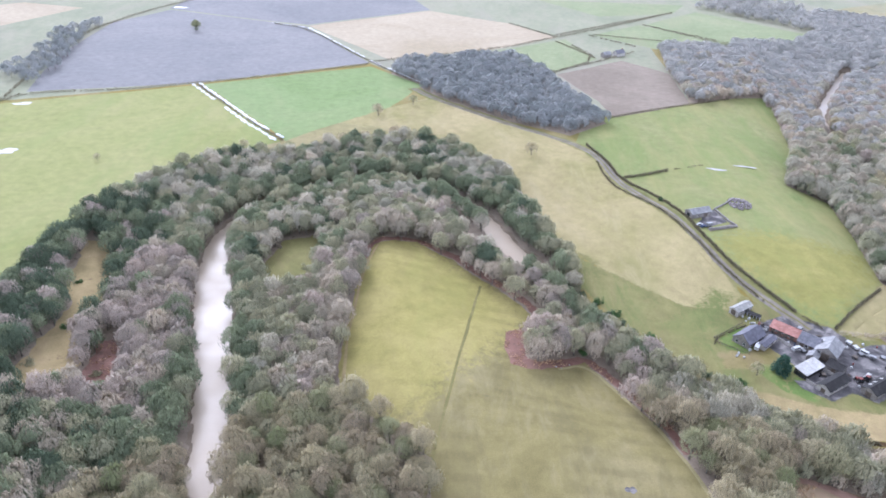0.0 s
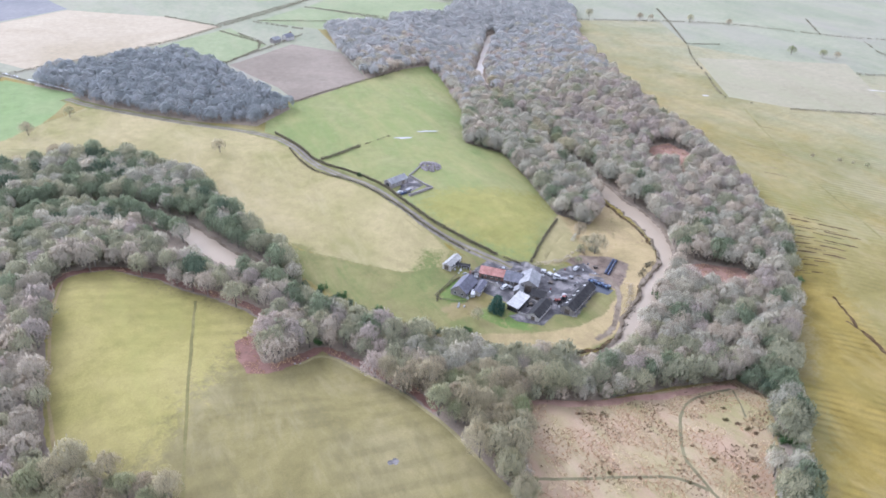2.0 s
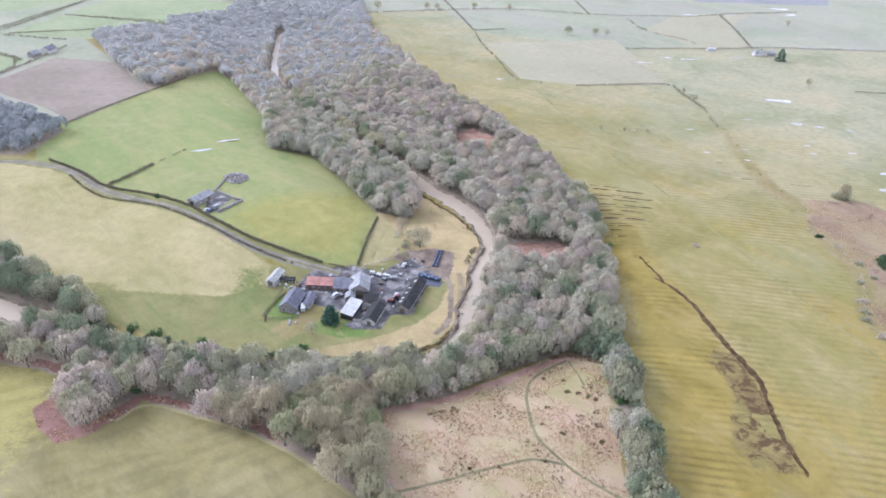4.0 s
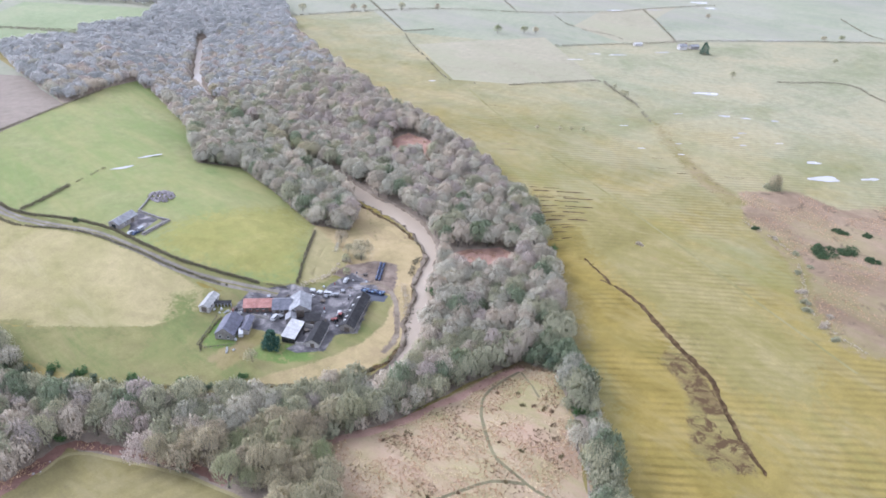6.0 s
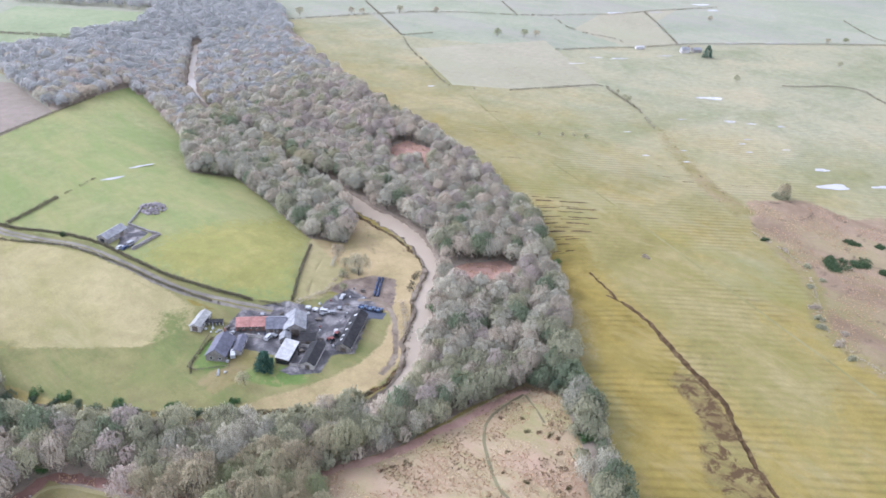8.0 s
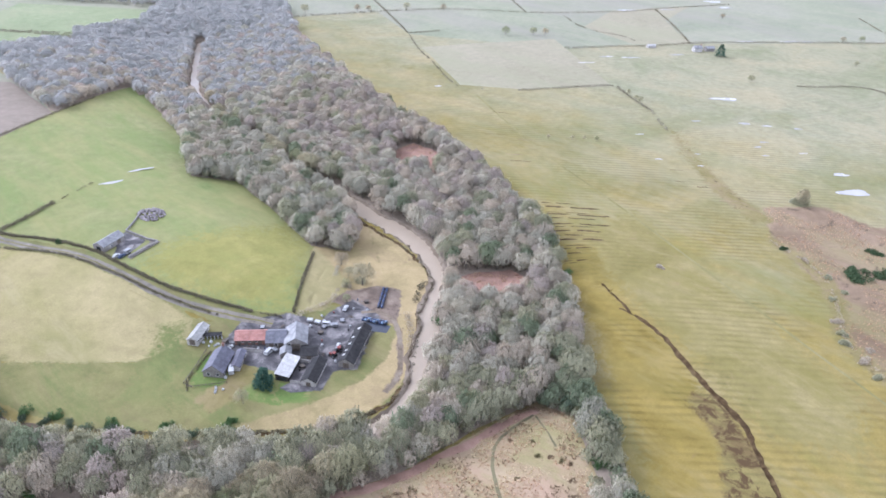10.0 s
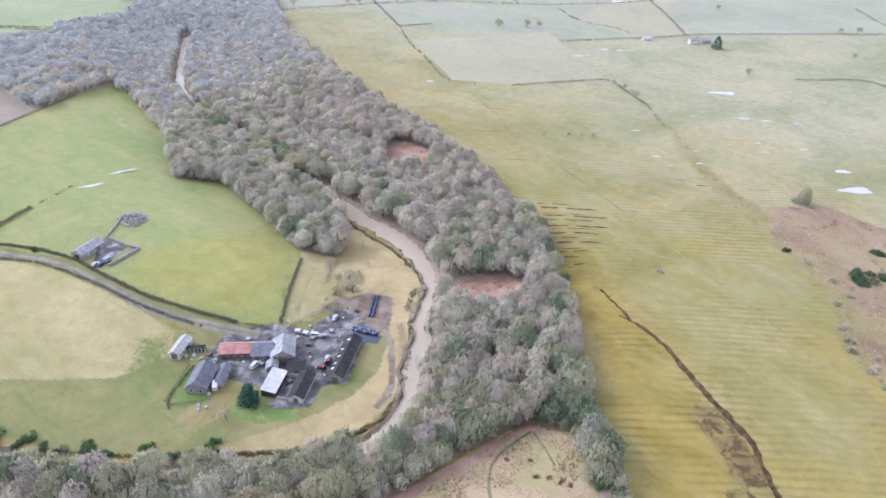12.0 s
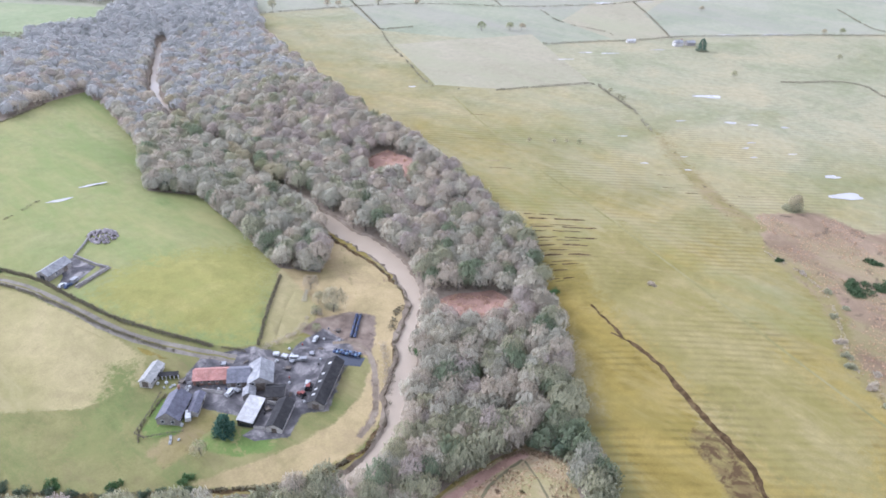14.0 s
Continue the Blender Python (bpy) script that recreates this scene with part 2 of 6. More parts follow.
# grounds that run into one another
# (300, 640, ...) paints distance haze into the eastern, farther grass
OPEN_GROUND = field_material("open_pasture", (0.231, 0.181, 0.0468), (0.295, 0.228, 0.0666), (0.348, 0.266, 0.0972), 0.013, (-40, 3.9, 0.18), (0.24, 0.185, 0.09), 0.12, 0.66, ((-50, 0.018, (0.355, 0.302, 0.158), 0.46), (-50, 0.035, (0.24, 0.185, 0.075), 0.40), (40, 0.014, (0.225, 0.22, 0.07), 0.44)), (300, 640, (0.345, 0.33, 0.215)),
                             overlays=(("ochre", "ochre_grass"), ("worn", "pale_worn_grass"), ("heath", "heath"), ("rushes", "rushy_fringe"), ("bog", "boggy_pasture")))
VALLEY_GROUND = field_material("valley_grass", (0.184, 0.184, 0.0681), (0.244, 0.225, 0.0883), (0.281, 0.256, 0.106), 0.025, drifts=((20, 0.04, (0.317, 0.271, 0.124), 0.42), (60, 0.05, (0.156, 0.189, 0.0598), 0.44), (20, 0.11, (0.221, 0.184, 0.0874), 0.42)),
                               overlays=(("cream", "bleached_grass"), ("damp", "damp_green_grass"), ("garden", "rushy_fringe"), ("bank", "dry_bank_grass"), ("lawn", "lawn"), ("mud", "churned_mud"), ("yard", "muddy_yard")))


def surface(name, c1, c2, scale=1.0, rough=0.8, metal=0.0, spec=0.3, bump=0.2, per_object=0.0):
    c1, c2 = (tuple(0.76 * v for v in c) for c in (c1, c2))
    m, nt, b = base_material(name, rough, metal, spec)
    pos = nt.nodes.new("ShaderNodeTexCoord").outputs["Object"]
    col = mixed(nt, ramp(nt, noise_of(nt, pos, scale, 5, 0.65), [(0.32, gray(0)), (0.68, gray(1))]), c1, c2)
    wear = noise_of(nt, pos, scale * 0.4, 4, 0.7, 0.8)
    col = mixed(nt, 1.0, col, ramp(nt, wear, [(0.35, gray(0.72)), (0.65, gray(1.12))]), "MULTIPLY")
    grain = noise_of(nt, pos, scale * 9, 4, 0.7)
    col = mixed(nt, 1.0, col, ramp(nt, grain, [(0.3, gray(0.82)), (0.7, gray(1.14))]), "MULTIPLY")
    if per_object:
        rnd = nt.nodes.new("ShaderNodeObjectInfo").outputs["Random"]
        col = mixed(nt, 1.0, col, ramp(nt, rnd, [(0, gray(1 - per_object)), (1, gray(1 + per_object))]), "MULTIPLY")
    nt.links.new(col, b.inputs["Base Color"])
    bumped(nt, b, grain, bump, 0.05)
    return m


def twig_material(name, dark, light, per_object=False, thin=True):
    """Bare twigs or leaves: a tone for each spray, one for each tree, and some light let through."""
    m, nt, b = base_material(name, 0.9, 0.0, 0.12)
    rnd = nt.nodes.new("ShaderNodeNewGeometry").outputs["Random Per Island"]
    dark, light = ((1.13 * r, 1.09 * g, 0.97 * b_) for r, g, b_ in (dark, light))   # even trim: all twig colours slightly brighter and warmer
    col = ramp(nt, rnd, [(0.0, dark), (1.0, light)])
    if per_object:
        o = nt.nodes.new("ShaderNodeObjectInfo").outputs["Random"]
        tint = ramp(nt, o, [(0.0, (0.60, 0.70, 0.52)), (0.15, (0.82, 0.88, 0.74)), (0.4, (1.0, 0.98, 0.92)), (0.6, (0.95, 0.90, 0.82)), (0.8, (0.88, 0.80, 0.80)), (1.0, (1.12, 1.08, 0.98))])
        col = mixed(nt, 1.0, col, tint, "MULTIPLY")
    elif thin:
        at = nt.nodes.new("ShaderNodeAttribute")
        at.attribute_name = "tone"
        col = mixed(nt, 1.0, col, ramp(nt, at.outputs["Fac"], [(0.0, gray(1.0)), (0.02, (0.80, 0.82, 0.80)), (0.5, gray(0.98)), (1.0, (1.15, 1.12, 1.09))]), "MULTIPLY")
    if thin:   # fine upright twigs within each spray
        mp = nt.nodes.new("ShaderNodeMapping")
        mp.inputs["Scale"].default_value = (3.6, 3.6, 0.55)
        nt.links.new(nt.nodes.new("ShaderNodeTexCoord").outputs["Object"], mp.inputs["Vector"])
        streak = noise_of(nt, mp.outputs["Vector"], 1.0, 3, 0.65, 0.3)
        col = mixed(nt, 1.0, col, ramp(nt, streak, [(0.36, gray(0.87)), (0.64, gray(1.10))]), "MULTIPLY")
    nt.links.new(col, b.inputs["Base Color"])
    if thin:
        back, body = nt.nodes.new("ShaderNodeBsdfTranslucent"), nt.nodes.new("ShaderNodeMixShader")
        body.inputs[0].default_value = 0.5
        nt.links.new(col, back.inputs["Color"])
        for a, k in ((b.outputs["BSDF"], 1), (back.outputs["BSDF"], 2)):
            nt.links.new(a, body.inputs[k])
        clear, mix = nt.nodes.new("ShaderNodeBsdfTransparent"), nt.nodes.new("ShaderNodeMixShader")
        for a, k in ((ramp(nt, streak, [(0.41, gray(0)), (0.5, gray(1))]), 0), (clear.outputs["BSDF"], 1), (body.outputs["Shader"], 2)):
            nt.links.new(a, mix.inputs[k])
        nt.links.new(mix.outputs["Shader"], nt.nodes["Material Output"].inputs["Surface"])
    return m


BARK = surface("bark", (0.16, 0.14, 0.115), (0.25, 0.22, 0.18), 1.2, 0.9)
TWIG_THING = twig_material("bare_twigs", (0.345, 0.328, 0.25), (0.405, 0.385, 0.295), True)
TWIGS = [twig_material("grey_twigs", (0.39, 0.38, 0.328), (0.445, 0.43, 0.372)), twig_material("brown_twigs", (0.395, 0.355, 0.305), (0.455, 0.412, 0.352)),
         # olive also holds the near west wood's deep shade in its dark tone
         twig_material("olive_twigs", (0.295, 0.298, 0.215), (0.355, 0.356, 0.26)), twig_material("mauve_twigs", (0.365, 0.322, 0.302), (0.42, 0.372, 0.35)),
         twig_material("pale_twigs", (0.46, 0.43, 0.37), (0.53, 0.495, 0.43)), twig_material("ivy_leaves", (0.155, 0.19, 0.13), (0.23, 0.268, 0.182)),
         twig_material("russet_twigs", (0.41, 0.285, 0.235), (0.48, 0.345, 0.285))]
IVY, NEEDLES = TWIGS[5], twig_material("fir_needles", (0.02, 0.05, 0.04), (0.07, 0.13, 0.095), False, False)
# distance haze is painted into these bluish grey far twig colours
FAR_TWIGS = [twig_material("hazed_slate_twigs", (0.265, 0.288, 0.315), (0.285, 0.308, 0.335)), twig_material("hazed_grey_twigs", (0.385, 0.393, 0.408), (0.405, 0.413, 0.428))]
FAR_HEDGE = twig_material("far_hedge_twigs", (0.16, 0.15, 0.115), (0.27, 0.25, 0.195), False, False)
EVERGREEN = twig_material("dark_evergreen_leaves", (0.075, 0.105, 0.075), (0.14, 0.18, 0.13))
HEDGE_TWIG = twig_material("hedge_twigs", (0.09, 0.085, 0.06), (0.20, 0.18, 0.13), False, False)
STONE = surface("grey_stone", (0.24, 0.22, 0.20), (0.36, 0.33, 0.29), 1.4)
BRICKWORK = surface("old_brick", (0.25, 0.13, 0.09), (0.36, 0.20, 0.14), 1.6)
RENDER = surface("pale_render", (0.50, 0.47, 0.42), (0.62, 0.59, 0.54), 0.8)
SLATE = surface("grey_slate", (0.13, 0.13, 0.15), (0.25, 0.245, 0.27), 0.7, 0.6, 0, 0.4)
DARK_SHEET = surface("dark_roof_sheet", (0.035, 0.034, 0.034), (0.075, 0.07, 0.066), 0.5, 0.8, 0, 0.12)
PALE_SHEET = surface("pale_roof_sheet", (0.50, 0.48, 0.44), (0.70, 0.68, 0.64), 0.5, 0.6)
GREY_SHEET = surface("grey_fibre_cement", (0.25, 0.25, 0.25), (0.42, 0.41, 0.40), 0.6, 0.75)
HOUSE_SLATE = surface("dark_blue_slate", (0.095, 0.09, 0.115), (0.185, 0.18, 0.215), 0.7, 0.6, 0, 0.4)
FIBRE_PALE = surface("pale_fibre_cement", (0.36, 0.35, 0.32), (0.50, 0.485, 0.44), 0.6, 0.75)
RED_TILE = surface("red_clay_tile", (0.44, 0.20, 0.155), (0.58, 0.31, 0.25), 0.8, 0.75)
WOOD = surface("weathered_wood", (0.11, 0.09, 0.07), (0.22, 0.18, 0.14), 2.0)
WHITE_PAINT = surface("white_paint", (0.55, 0.55, 0.53), (0.76, 0.76, 0.74), 1.0, 0.5)
GLASS = surface("dark_window_glass", (0.03, 0.035, 0.04), (0.05, 0.055, 0.06), 1.0, 0.15, 0, 0.5, 0.0)
BLACK_WRAP = surface("black_bale_wrap", (0.015, 0.02, 0.035), (0.035, 0.045, 0.07), 1.5, 0.28, 0, 0.6, 0.15)
# lighter wrap that paints in the sky highlights on the bale tops
HIGHLIGHT_WRAP = surface("highlight_bale_wrap", (0.13, 0.21, 0.34), (0.22, 0.32, 0.45), 1.5, 0.35, 0, 0.5, 0.15)
STEEL = surface("dull_steel", (0.35, 0.35, 0.35), (0.5, 0.5, 0.5), 1.0, 0.5, 0.6)
RUBBER = surface("rubber", (0.02, 0.02, 0.02), (0.04, 0.04, 0.04), 2.0, 0.8)
SNOW = surface("old_snow", (0.74, 0.75, 0.77), (0.86, 0.87, 0.88), 0.6, 0.7)
RUBBLE = surface("rubble_stone", (0.26, 0.23, 0.22), (0.44, 0.39, 0.38), 1.0, 0.9, 0, 0.2, 0.3, 0.2)


def water_material(name, tint, rough=(0.05, 0.12), spec=0.4):
    m, nt, b = base_material(name, 0.07, 0.0, spec)
    b.inputs["IOR"].default_value = 1.33
    pos = nt.nodes.new("ShaderNodeTexCoord").outputs["Object"]
    col = mixed(nt, noise_of(nt, pos, 0.05, 4), tint, tuple(c * 1.35 for c in tint))
    nt.links.new(col, b.inputs["Base Color"])
    bumped(nt, b, noise_of(nt, pos, 0.9, 4, 0.65), 0.16, 0.25)
    nt.links.new(ramp(nt, noise_of(nt, pos, 0.035, 3, 0.6), [(0.35, gray(rough[0])), (0.65, gray(rough[1]))]), b.inputs["Roughness"])
    return m


RIVER_WATER = water_material("silty_river_water", (0.325, 0.262, 0.19), (0.30, 0.52))
# pale base colour stands in for part of the white sky's reflection
PUDDLE_WATER = water_material("puddle_water", (0.30, 0.285, 0.27), (0.15, 0.40), 0.2)

BLUE_WRAP = surface("dark_blue_bale_wrap", (0.02, 0.035, 0.10), (0.05, 0.08, 0.18), 1.5, 0.3, 0, 0.6, 0.15)
RED_PAINT = surface("faded_red_paint", (0.26, 0.06, 0.045), (0.36, 0.11, 0.085), 1.0, 0.5)
BLUE_PAINT = surface("dark_blue_paint", (0.04, 0.06, 0.12), (0.07, 0.10, 0.18), 1.0, 0.4)
LEAF = twig_material("evergreen_leaves", (0.04, 0.085, 0.035), (0.12, 0.20, 0.085), False, False)
GORSE = twig_material("gorse_leaves", (0.03, 0.055, 0.03), (0.085, 0.12, 0.06), False, False)
BRACKEN = twig_material("bracken_fronds", (0.27, 0.175, 0.115), (0.52, 0.37, 0.25), False, False)
DARK_BRACKEN = twig_material("dark_bracken_and_bramble", (0.115, 0.085, 0.058), (0.24, 0.175, 0.12), False, False)

STRAW = twig_material("dead_straw", (0.44, 0.36, 0.23), (0.62, 0.52, 0.36), False, False)
BRAMBLE = twig_material("olive_bramble", (0.10, 0.09, 0.05), (0.20, 0.175, 0.095), False, False)

# ---- plan of the land (metres) ----
from mathutils.geometry import delaunay_2d_cdt

VALLEY = ((-60, 60), (-78, 167), (-94, 226), (-117, 296), (-79, 387), (-18, 413), (31, 355), (49, 312), (55, 294), (81, 253), (132, 236), (165, 216),
          (196, 197), (209, 209), (250, 238), (273, 290), (276, 334), (284, 420), (298, 510), (382, 689))
RIVER = ((-56, 60, 14), (-70, 120, 14), (-77, 160, 13), (-84, 190, 14), (-92, 220, 16), (-101, 250, 18), (-112, 285, 18), (-120, 315, 14), (-121, 340, 11),
         (-108, 368, 9), (-79, 392, 9), (-40, 410, 9), (-8, 404, 9), (21, 370, 11), (34, 335, 13), (50, 308, 12), (64, 280, 8), (79, 255, 7),
         (93, 238, 7), (107, 223, 7), (122, 210, 7), (137, 197, 7), (152, 187.5, 7), (171, 184, 8), (184, 187.5, 10), (192, 193.5, 11), (200, 200.5, 12), (209, 207, 11), (217, 213, 10), (226, 222.5, 9), (237, 229.5, 7), (250, 238, 7.5), (262, 254.5, 10), (268.5, 271, 12),
         (271.5, 290, 13), (271.5, 310, 12), (276, 340, 9), (284, 420, 8), (300, 525, 7), (312, 562, 7), (326, 594, 7), (350, 632, 7), (382, 682, 7), (404, 715, 7))
WOOD_WEST = ((-168, 122), (-222, 222), (-198, 258), (-196, 298), (-192, 328), (-177, 366), (-160, 400), (-142, 419), (-110, 432), (-76, 450), (-38, 470), (2, 464), (13, 446),
             (38, 420), (48, 372), (56, 351), (65, 320), (67, 298), (70, 272), (79, 255), (93, 238), (107, 223), (122, 210), (137, 197), (152, 187.5),
             (171, 184), (184, 187.5), (200, 185), (211, 150), (183, 159), (147, 162), (120, 171), (99, 134), (96, 120), (0, 130))
WOOD_EAST = ((236, 288), (223, 303), (235, 358), (241, 398), (221, 416), (253, 481), (278, 585), (203, 567), (209, 660), (223, 758), (293, 751), (327, 806), (373, 779),
             (425, 839), (485, 976), (600, 900), (558, 782), (464, 626), (417, 502), (378, 393), (364, 334), (347, 281), (326, 235), (297, 203), (273, 178), (244, 153),
             (220, 133), (206, 116), (186, 97), (171, 84), (140, 52), (136, 62), (172, 97), (193, 120), (211, 135), (208, 153), (194, 165), (194, 190), (214, 210), (232, 221), (246, 232), (257, 252), (268, 281), (272, 312), (262, 318), (248, 296))
WOOD_FAR = ((-53, 625), (-41, 666), (58, 696), (87, 652), (100, 591), (122, 513), (90, 484), (47, 510), (-6, 552), (-32, 604))
NEAR_FIELD = ((-39, 209), (-42, 241), (-41, 268), (-40, 296), (-36, 320), (-26, 327), (-14, 328), (5, 314), (19, 297), (33, 282), (43, 266), (43, 260), (30, 251),
              (27, 239), (30, 227), (38, 225), (53, 230), (62, 234), (73, 213), (81, 195), (86, 175), (90, 154), (94, 135), (100, 40), (0, 30), (-2, 171), (-26, 195))
ROUGH_FIELD = ((120, 171), (146, 161), (182, 157), (210, 151), (211, 133), (192, 116), (171, 97), (136, 62), (100, 60), (97, 130), (104, 142))
YELLOW_FIELD = ((-420, 480), (-340, 512), (-212, 573), (-114, 456), (-140, 435), (-165, 410), (-183, 374), (-193, 330), (-197, 300), (-200, 255), (-300, 140), (-500, 200))
GREEN_FIELD = ((-207, 576), (-73, 648), (-22, 594), (-46, 534), (-80, 494), (-112, 457))
PLOUGH_FIELD = ((-338, 541), (-366, 646), (-374, 790), (-336, 865), (-205, 818), (-162, 803), (-76, 660), (-213, 580))
PLOUGH_FAR = ((-341, 873), (-206, 822), (-162, 811), (-27, 916), (-60, 1010), (-149, 1050), (-330, 1040))
TAN_FIELD = ((-160, 805), (-58, 674), (49, 730), (118, 789), (69, 853), (-27, 909))
CREAM_FIELD = ((-80, 494), (-46, 534), (-15, 558), (46, 508), (70, 485), (94, 454), (103, 433), (105, 402), (119, 376), (130, 355), (137, 324), (146, 286), (138, 276), (127, 276),
               (117, 278.5), (110, 284), (97, 297), (81, 314), (62, 344), (51, 378), (45, 425), (16, 462), (4, 480), (-38, 486))
LOW_PASTURE = ((146, 286), (127, 276), (117, 278.5), (110, 284), (97, 297), (81, 314), (64, 338), (67, 302), (76, 276), (83, 262), (96, 245), (110, 230), (126, 216), (140, 202), (154, 194), (172, 191), (189, 197), (203, 209), (213, 217), (214, 234), (204, 250), (160, 276))
BRIGHT_FIELD = ((98, 479), (131, 522), (201, 567), (277, 604), (262, 532), (253, 481), (221, 416), (241, 398), (235, 358), (223, 303), (180, 263), (167, 275), (157, 292),
                (147, 309), (141, 334), (137, 361), (130, 384), (112, 409), (108, 440))
BROWN_FIELD = ((100, 643), (171, 699), (208, 659), (202, 567), (130, 527), (125, 566))
PATCH_A = ((49, 723), (126, 782), (147, 702), (95, 646), (62, 690))
PATCH_B = ((162, 809), (226, 868), (313, 783), (218, 750))
PATCH_C = ((233, 869), (322, 960), (428, 839), (374, 781), (313, 783))
PATCH_D = ((118, 1009), (319, 1005), (287, 943), (186, 910))
PADDOCK = ((182, 262), (224, 302), (236, 288), (216, 266), (205, 256), (190, 254))
RIVER_BAR = ((274, 338), (261, 301), (244, 276), (224, 246), (206, 222), (190, 211), (175, 208), (161, 209), (147, 212.5), (134, 217.5), (124, 221.5), (126, 216), (140, 202.5), (154, 194.5), (168, 192.5),
             (179, 194), (189, 198), (202, 208), (213, 216), (230, 230), (244, 236), (254, 253), (260, 276), (261, 304), (266, 333))
HEATH = ((438, 152), (468, 125), (459, 96), (520, 60), (480, 20), (380, -20), (312, 43), (317, 59), (329, 76), (352, 86), (374, 101), (397, 130))
CLEARING = ((-184, 314), (-174, 314), (-163, 292), (-154, 260), (-151, 238), (-143, 210), (-150, 190), (-167, 208), (-165, 232), (-167, 256), (-178, 276))
RUSSET_C = ((-146, 236), (-138, 241), (-129, 228), (-124, 208), (-131, 193), (-140, 204))
GLADE = ((-92, 290), (-88, 327), (-70, 337), (-63, 321), (-66, 284), (-78, 278))
FAR_EAST_B = ((548, 540), (691, 476), (584, 340), (512, 387), (482, 428))
FAR_EAST_C = ((640, 690), (751, 606), (874, 530), (833, 661), (700, 765))
FAR_EAST_D = ((888, 520), (1010, 470), (890, 445), (797, 366), (742, 408), (772, 490))
LANE = ((-30, 585), (-15, 563), (21, 527), (46, 504), (70, 485), (95, 463), (105, 440), (108, 406), (120, 382), (132, 362), (138, 330), (145, 302), (154, 287), (163, 273), (170, 262))
YARD_PLAN = ((148, 267), (161, 272), (179, 263), (186, 250), (196, 252), (208, 253), (209, 237), (204, 226), (197, 228), (176, 214), (169, 220), (158, 214), (152, 222), (154, 232), (149, 243), (140, 258))
LAWN_PLAN = ((138, 264), (131, 258), (124, 252), (128, 246), (134, 243), (139, 248), (146, 258))
LAWN_EAST = ((150, 229), (156, 217), (150, 213), (141, 220), (136, 228), (134, 236), (143, 237))
DAMP = ((133, 290), (143, 288), (137, 280), (127, 263), (118, 257), (117, 247), (106, 254), (100, 262), (110, 269), (124, 279))
SCRUFF = ((139, 251), (148, 251), (147, 238), (136, 233), (122, 233), (121, 243), (130, 246))


def seg_dist(x, y, line):
    best = np.full(np.shape(x), 1e9)
    for (ax, ay, *_), (bx, by, *_) in zip(line[:-1], line[1:]):
        dx, dy = bx - ax, by - ay
        s = np.clip(((x - ax) * dx + (y - ay) * dy) / (dx * dx + dy * dy), 0, 1)
        best = np.minimum(best, np.hypot(x - ax - s * dx, y - ay - s * dy))
    return best


def smooth(v):
    v = np.clip(v, 0, 1)
    return v * v * (3 - 2 * v)


def terrain(x, y):
    """Ground height: a plateau, the valley floor eight metres lower, faint swells."""
    x, y = np.asarray(x, float), np.asarray(y, float)
    swell = 0.06 * np.sin(x * 0.06 + y * 0.025) + 0.05 * np.sin(y * 0.085 - x * 0.03 + 1.3)
    return -8.0 * smooth(1 - (seg_dist(x, y, VALLEY) - 30) / 60) + swell


def height(x, y):
    return float(terrain(x, y))


def inside(px, py, poly):
    hit = np.zeros(np.shape(px), bool)
    for (ax, ay), (bx, by) in zip(poly, poly[1:] + poly[:1]):
        if ay != by:
            hit ^= ((ay > py) != (by > py)) & (px < (bx - ax) * (py - ay) / (by - ay) + ax)
    return hit


def wobble(x, y, amount):
    f = 0.11 if amount < 2 else 0.045
    n = noise.noise_vector(Vector((x * f, y * f, 0.5))) + 0.7 * noise.noise_vector(Vector((x * 0.37, y * 0.37, 3.5))) + 0.6 * noise.noise_vector(Vector((x * 1.1, y * 1.1, 7.5)))
    return x + n.x * amount, y + n.y * amount


def outline(poly, step, amount):
    """A closed outline with points every step metres, uneven as land boundaries are."""
    out = []
    for (ax, ay), (bx, by) in zip(poly, tuple(poly[1:]) + tuple(poly[:1])):
        n = max(1, int(math.hypot(bx - ax, by - ay) / step))
        out += [wobble(ax + (bx - ax) * i / n, ay + (by - ay) * i / n, amount) for i in range(n)]
    return tuple(out)


def rounded(line, rounds=2):
    """Corner cutting of an open line of points of any size."""
    pts = [np.array(p, float) for p in line]
    for _ in range(rounds):
        q = [pts[0]]
        for a, b in zip(pts[:-1], pts[1:]):
            q += [a * 0.75 + b * 0.25, a * 0.25 + b * 0.75]
        pts = q + [pts[-1]]
    return pts


def ribbon(line, width=None, grow=0.0):
    """The outline of a strip along a line; each point's third number is its width, unless width is given."""
    pts = rounded(line)
    left, right = [], []
    for i, p in enumerate(pts):
        d = (pts[min(i + 1, len(pts) - 1)] - pts[max(i - 1, 0)])[:2]
        d = d / np.linalg.norm(d)
        w = ((width if width else p[2]) / 2) + grow
        left.append((p[0] - d[1] * w, p[1] + d[0] * w))
        right.append((p[0] + d[1] * w, p[1] - d[0] * w))
    return tuple(left + right[::-1])


MARGIN = ((-42, 296), (-38, 322), (-26, 330), (-13, 331), (7, 317), (21, 300), (36, 285), (47, 267), (42, 258), (36, 250), (34, 238), (38, 229), (52, 233), (64, 236), (77, 214), (85, 196), (89, 178))
CUT = ((27, 250), (24, 239), (27, 225), (38, 222), (54, 227), (62, 234), (54, 236), (42, 232), (36, 236), (35, 246), (38, 256))
TRACK_A = ((204, 147), (191.5, 149), (180.5, 147.5), (171, 140), (160.5, 129), (155.5, 121), (155, 114), (154.3, 106), (154.6, 101), (156, 92), (158, 84))
TRACK_B = ((101, 135.4), (115, 129.5), (128, 124.7), (141, 119.6), (148.3, 116), (154, 108))
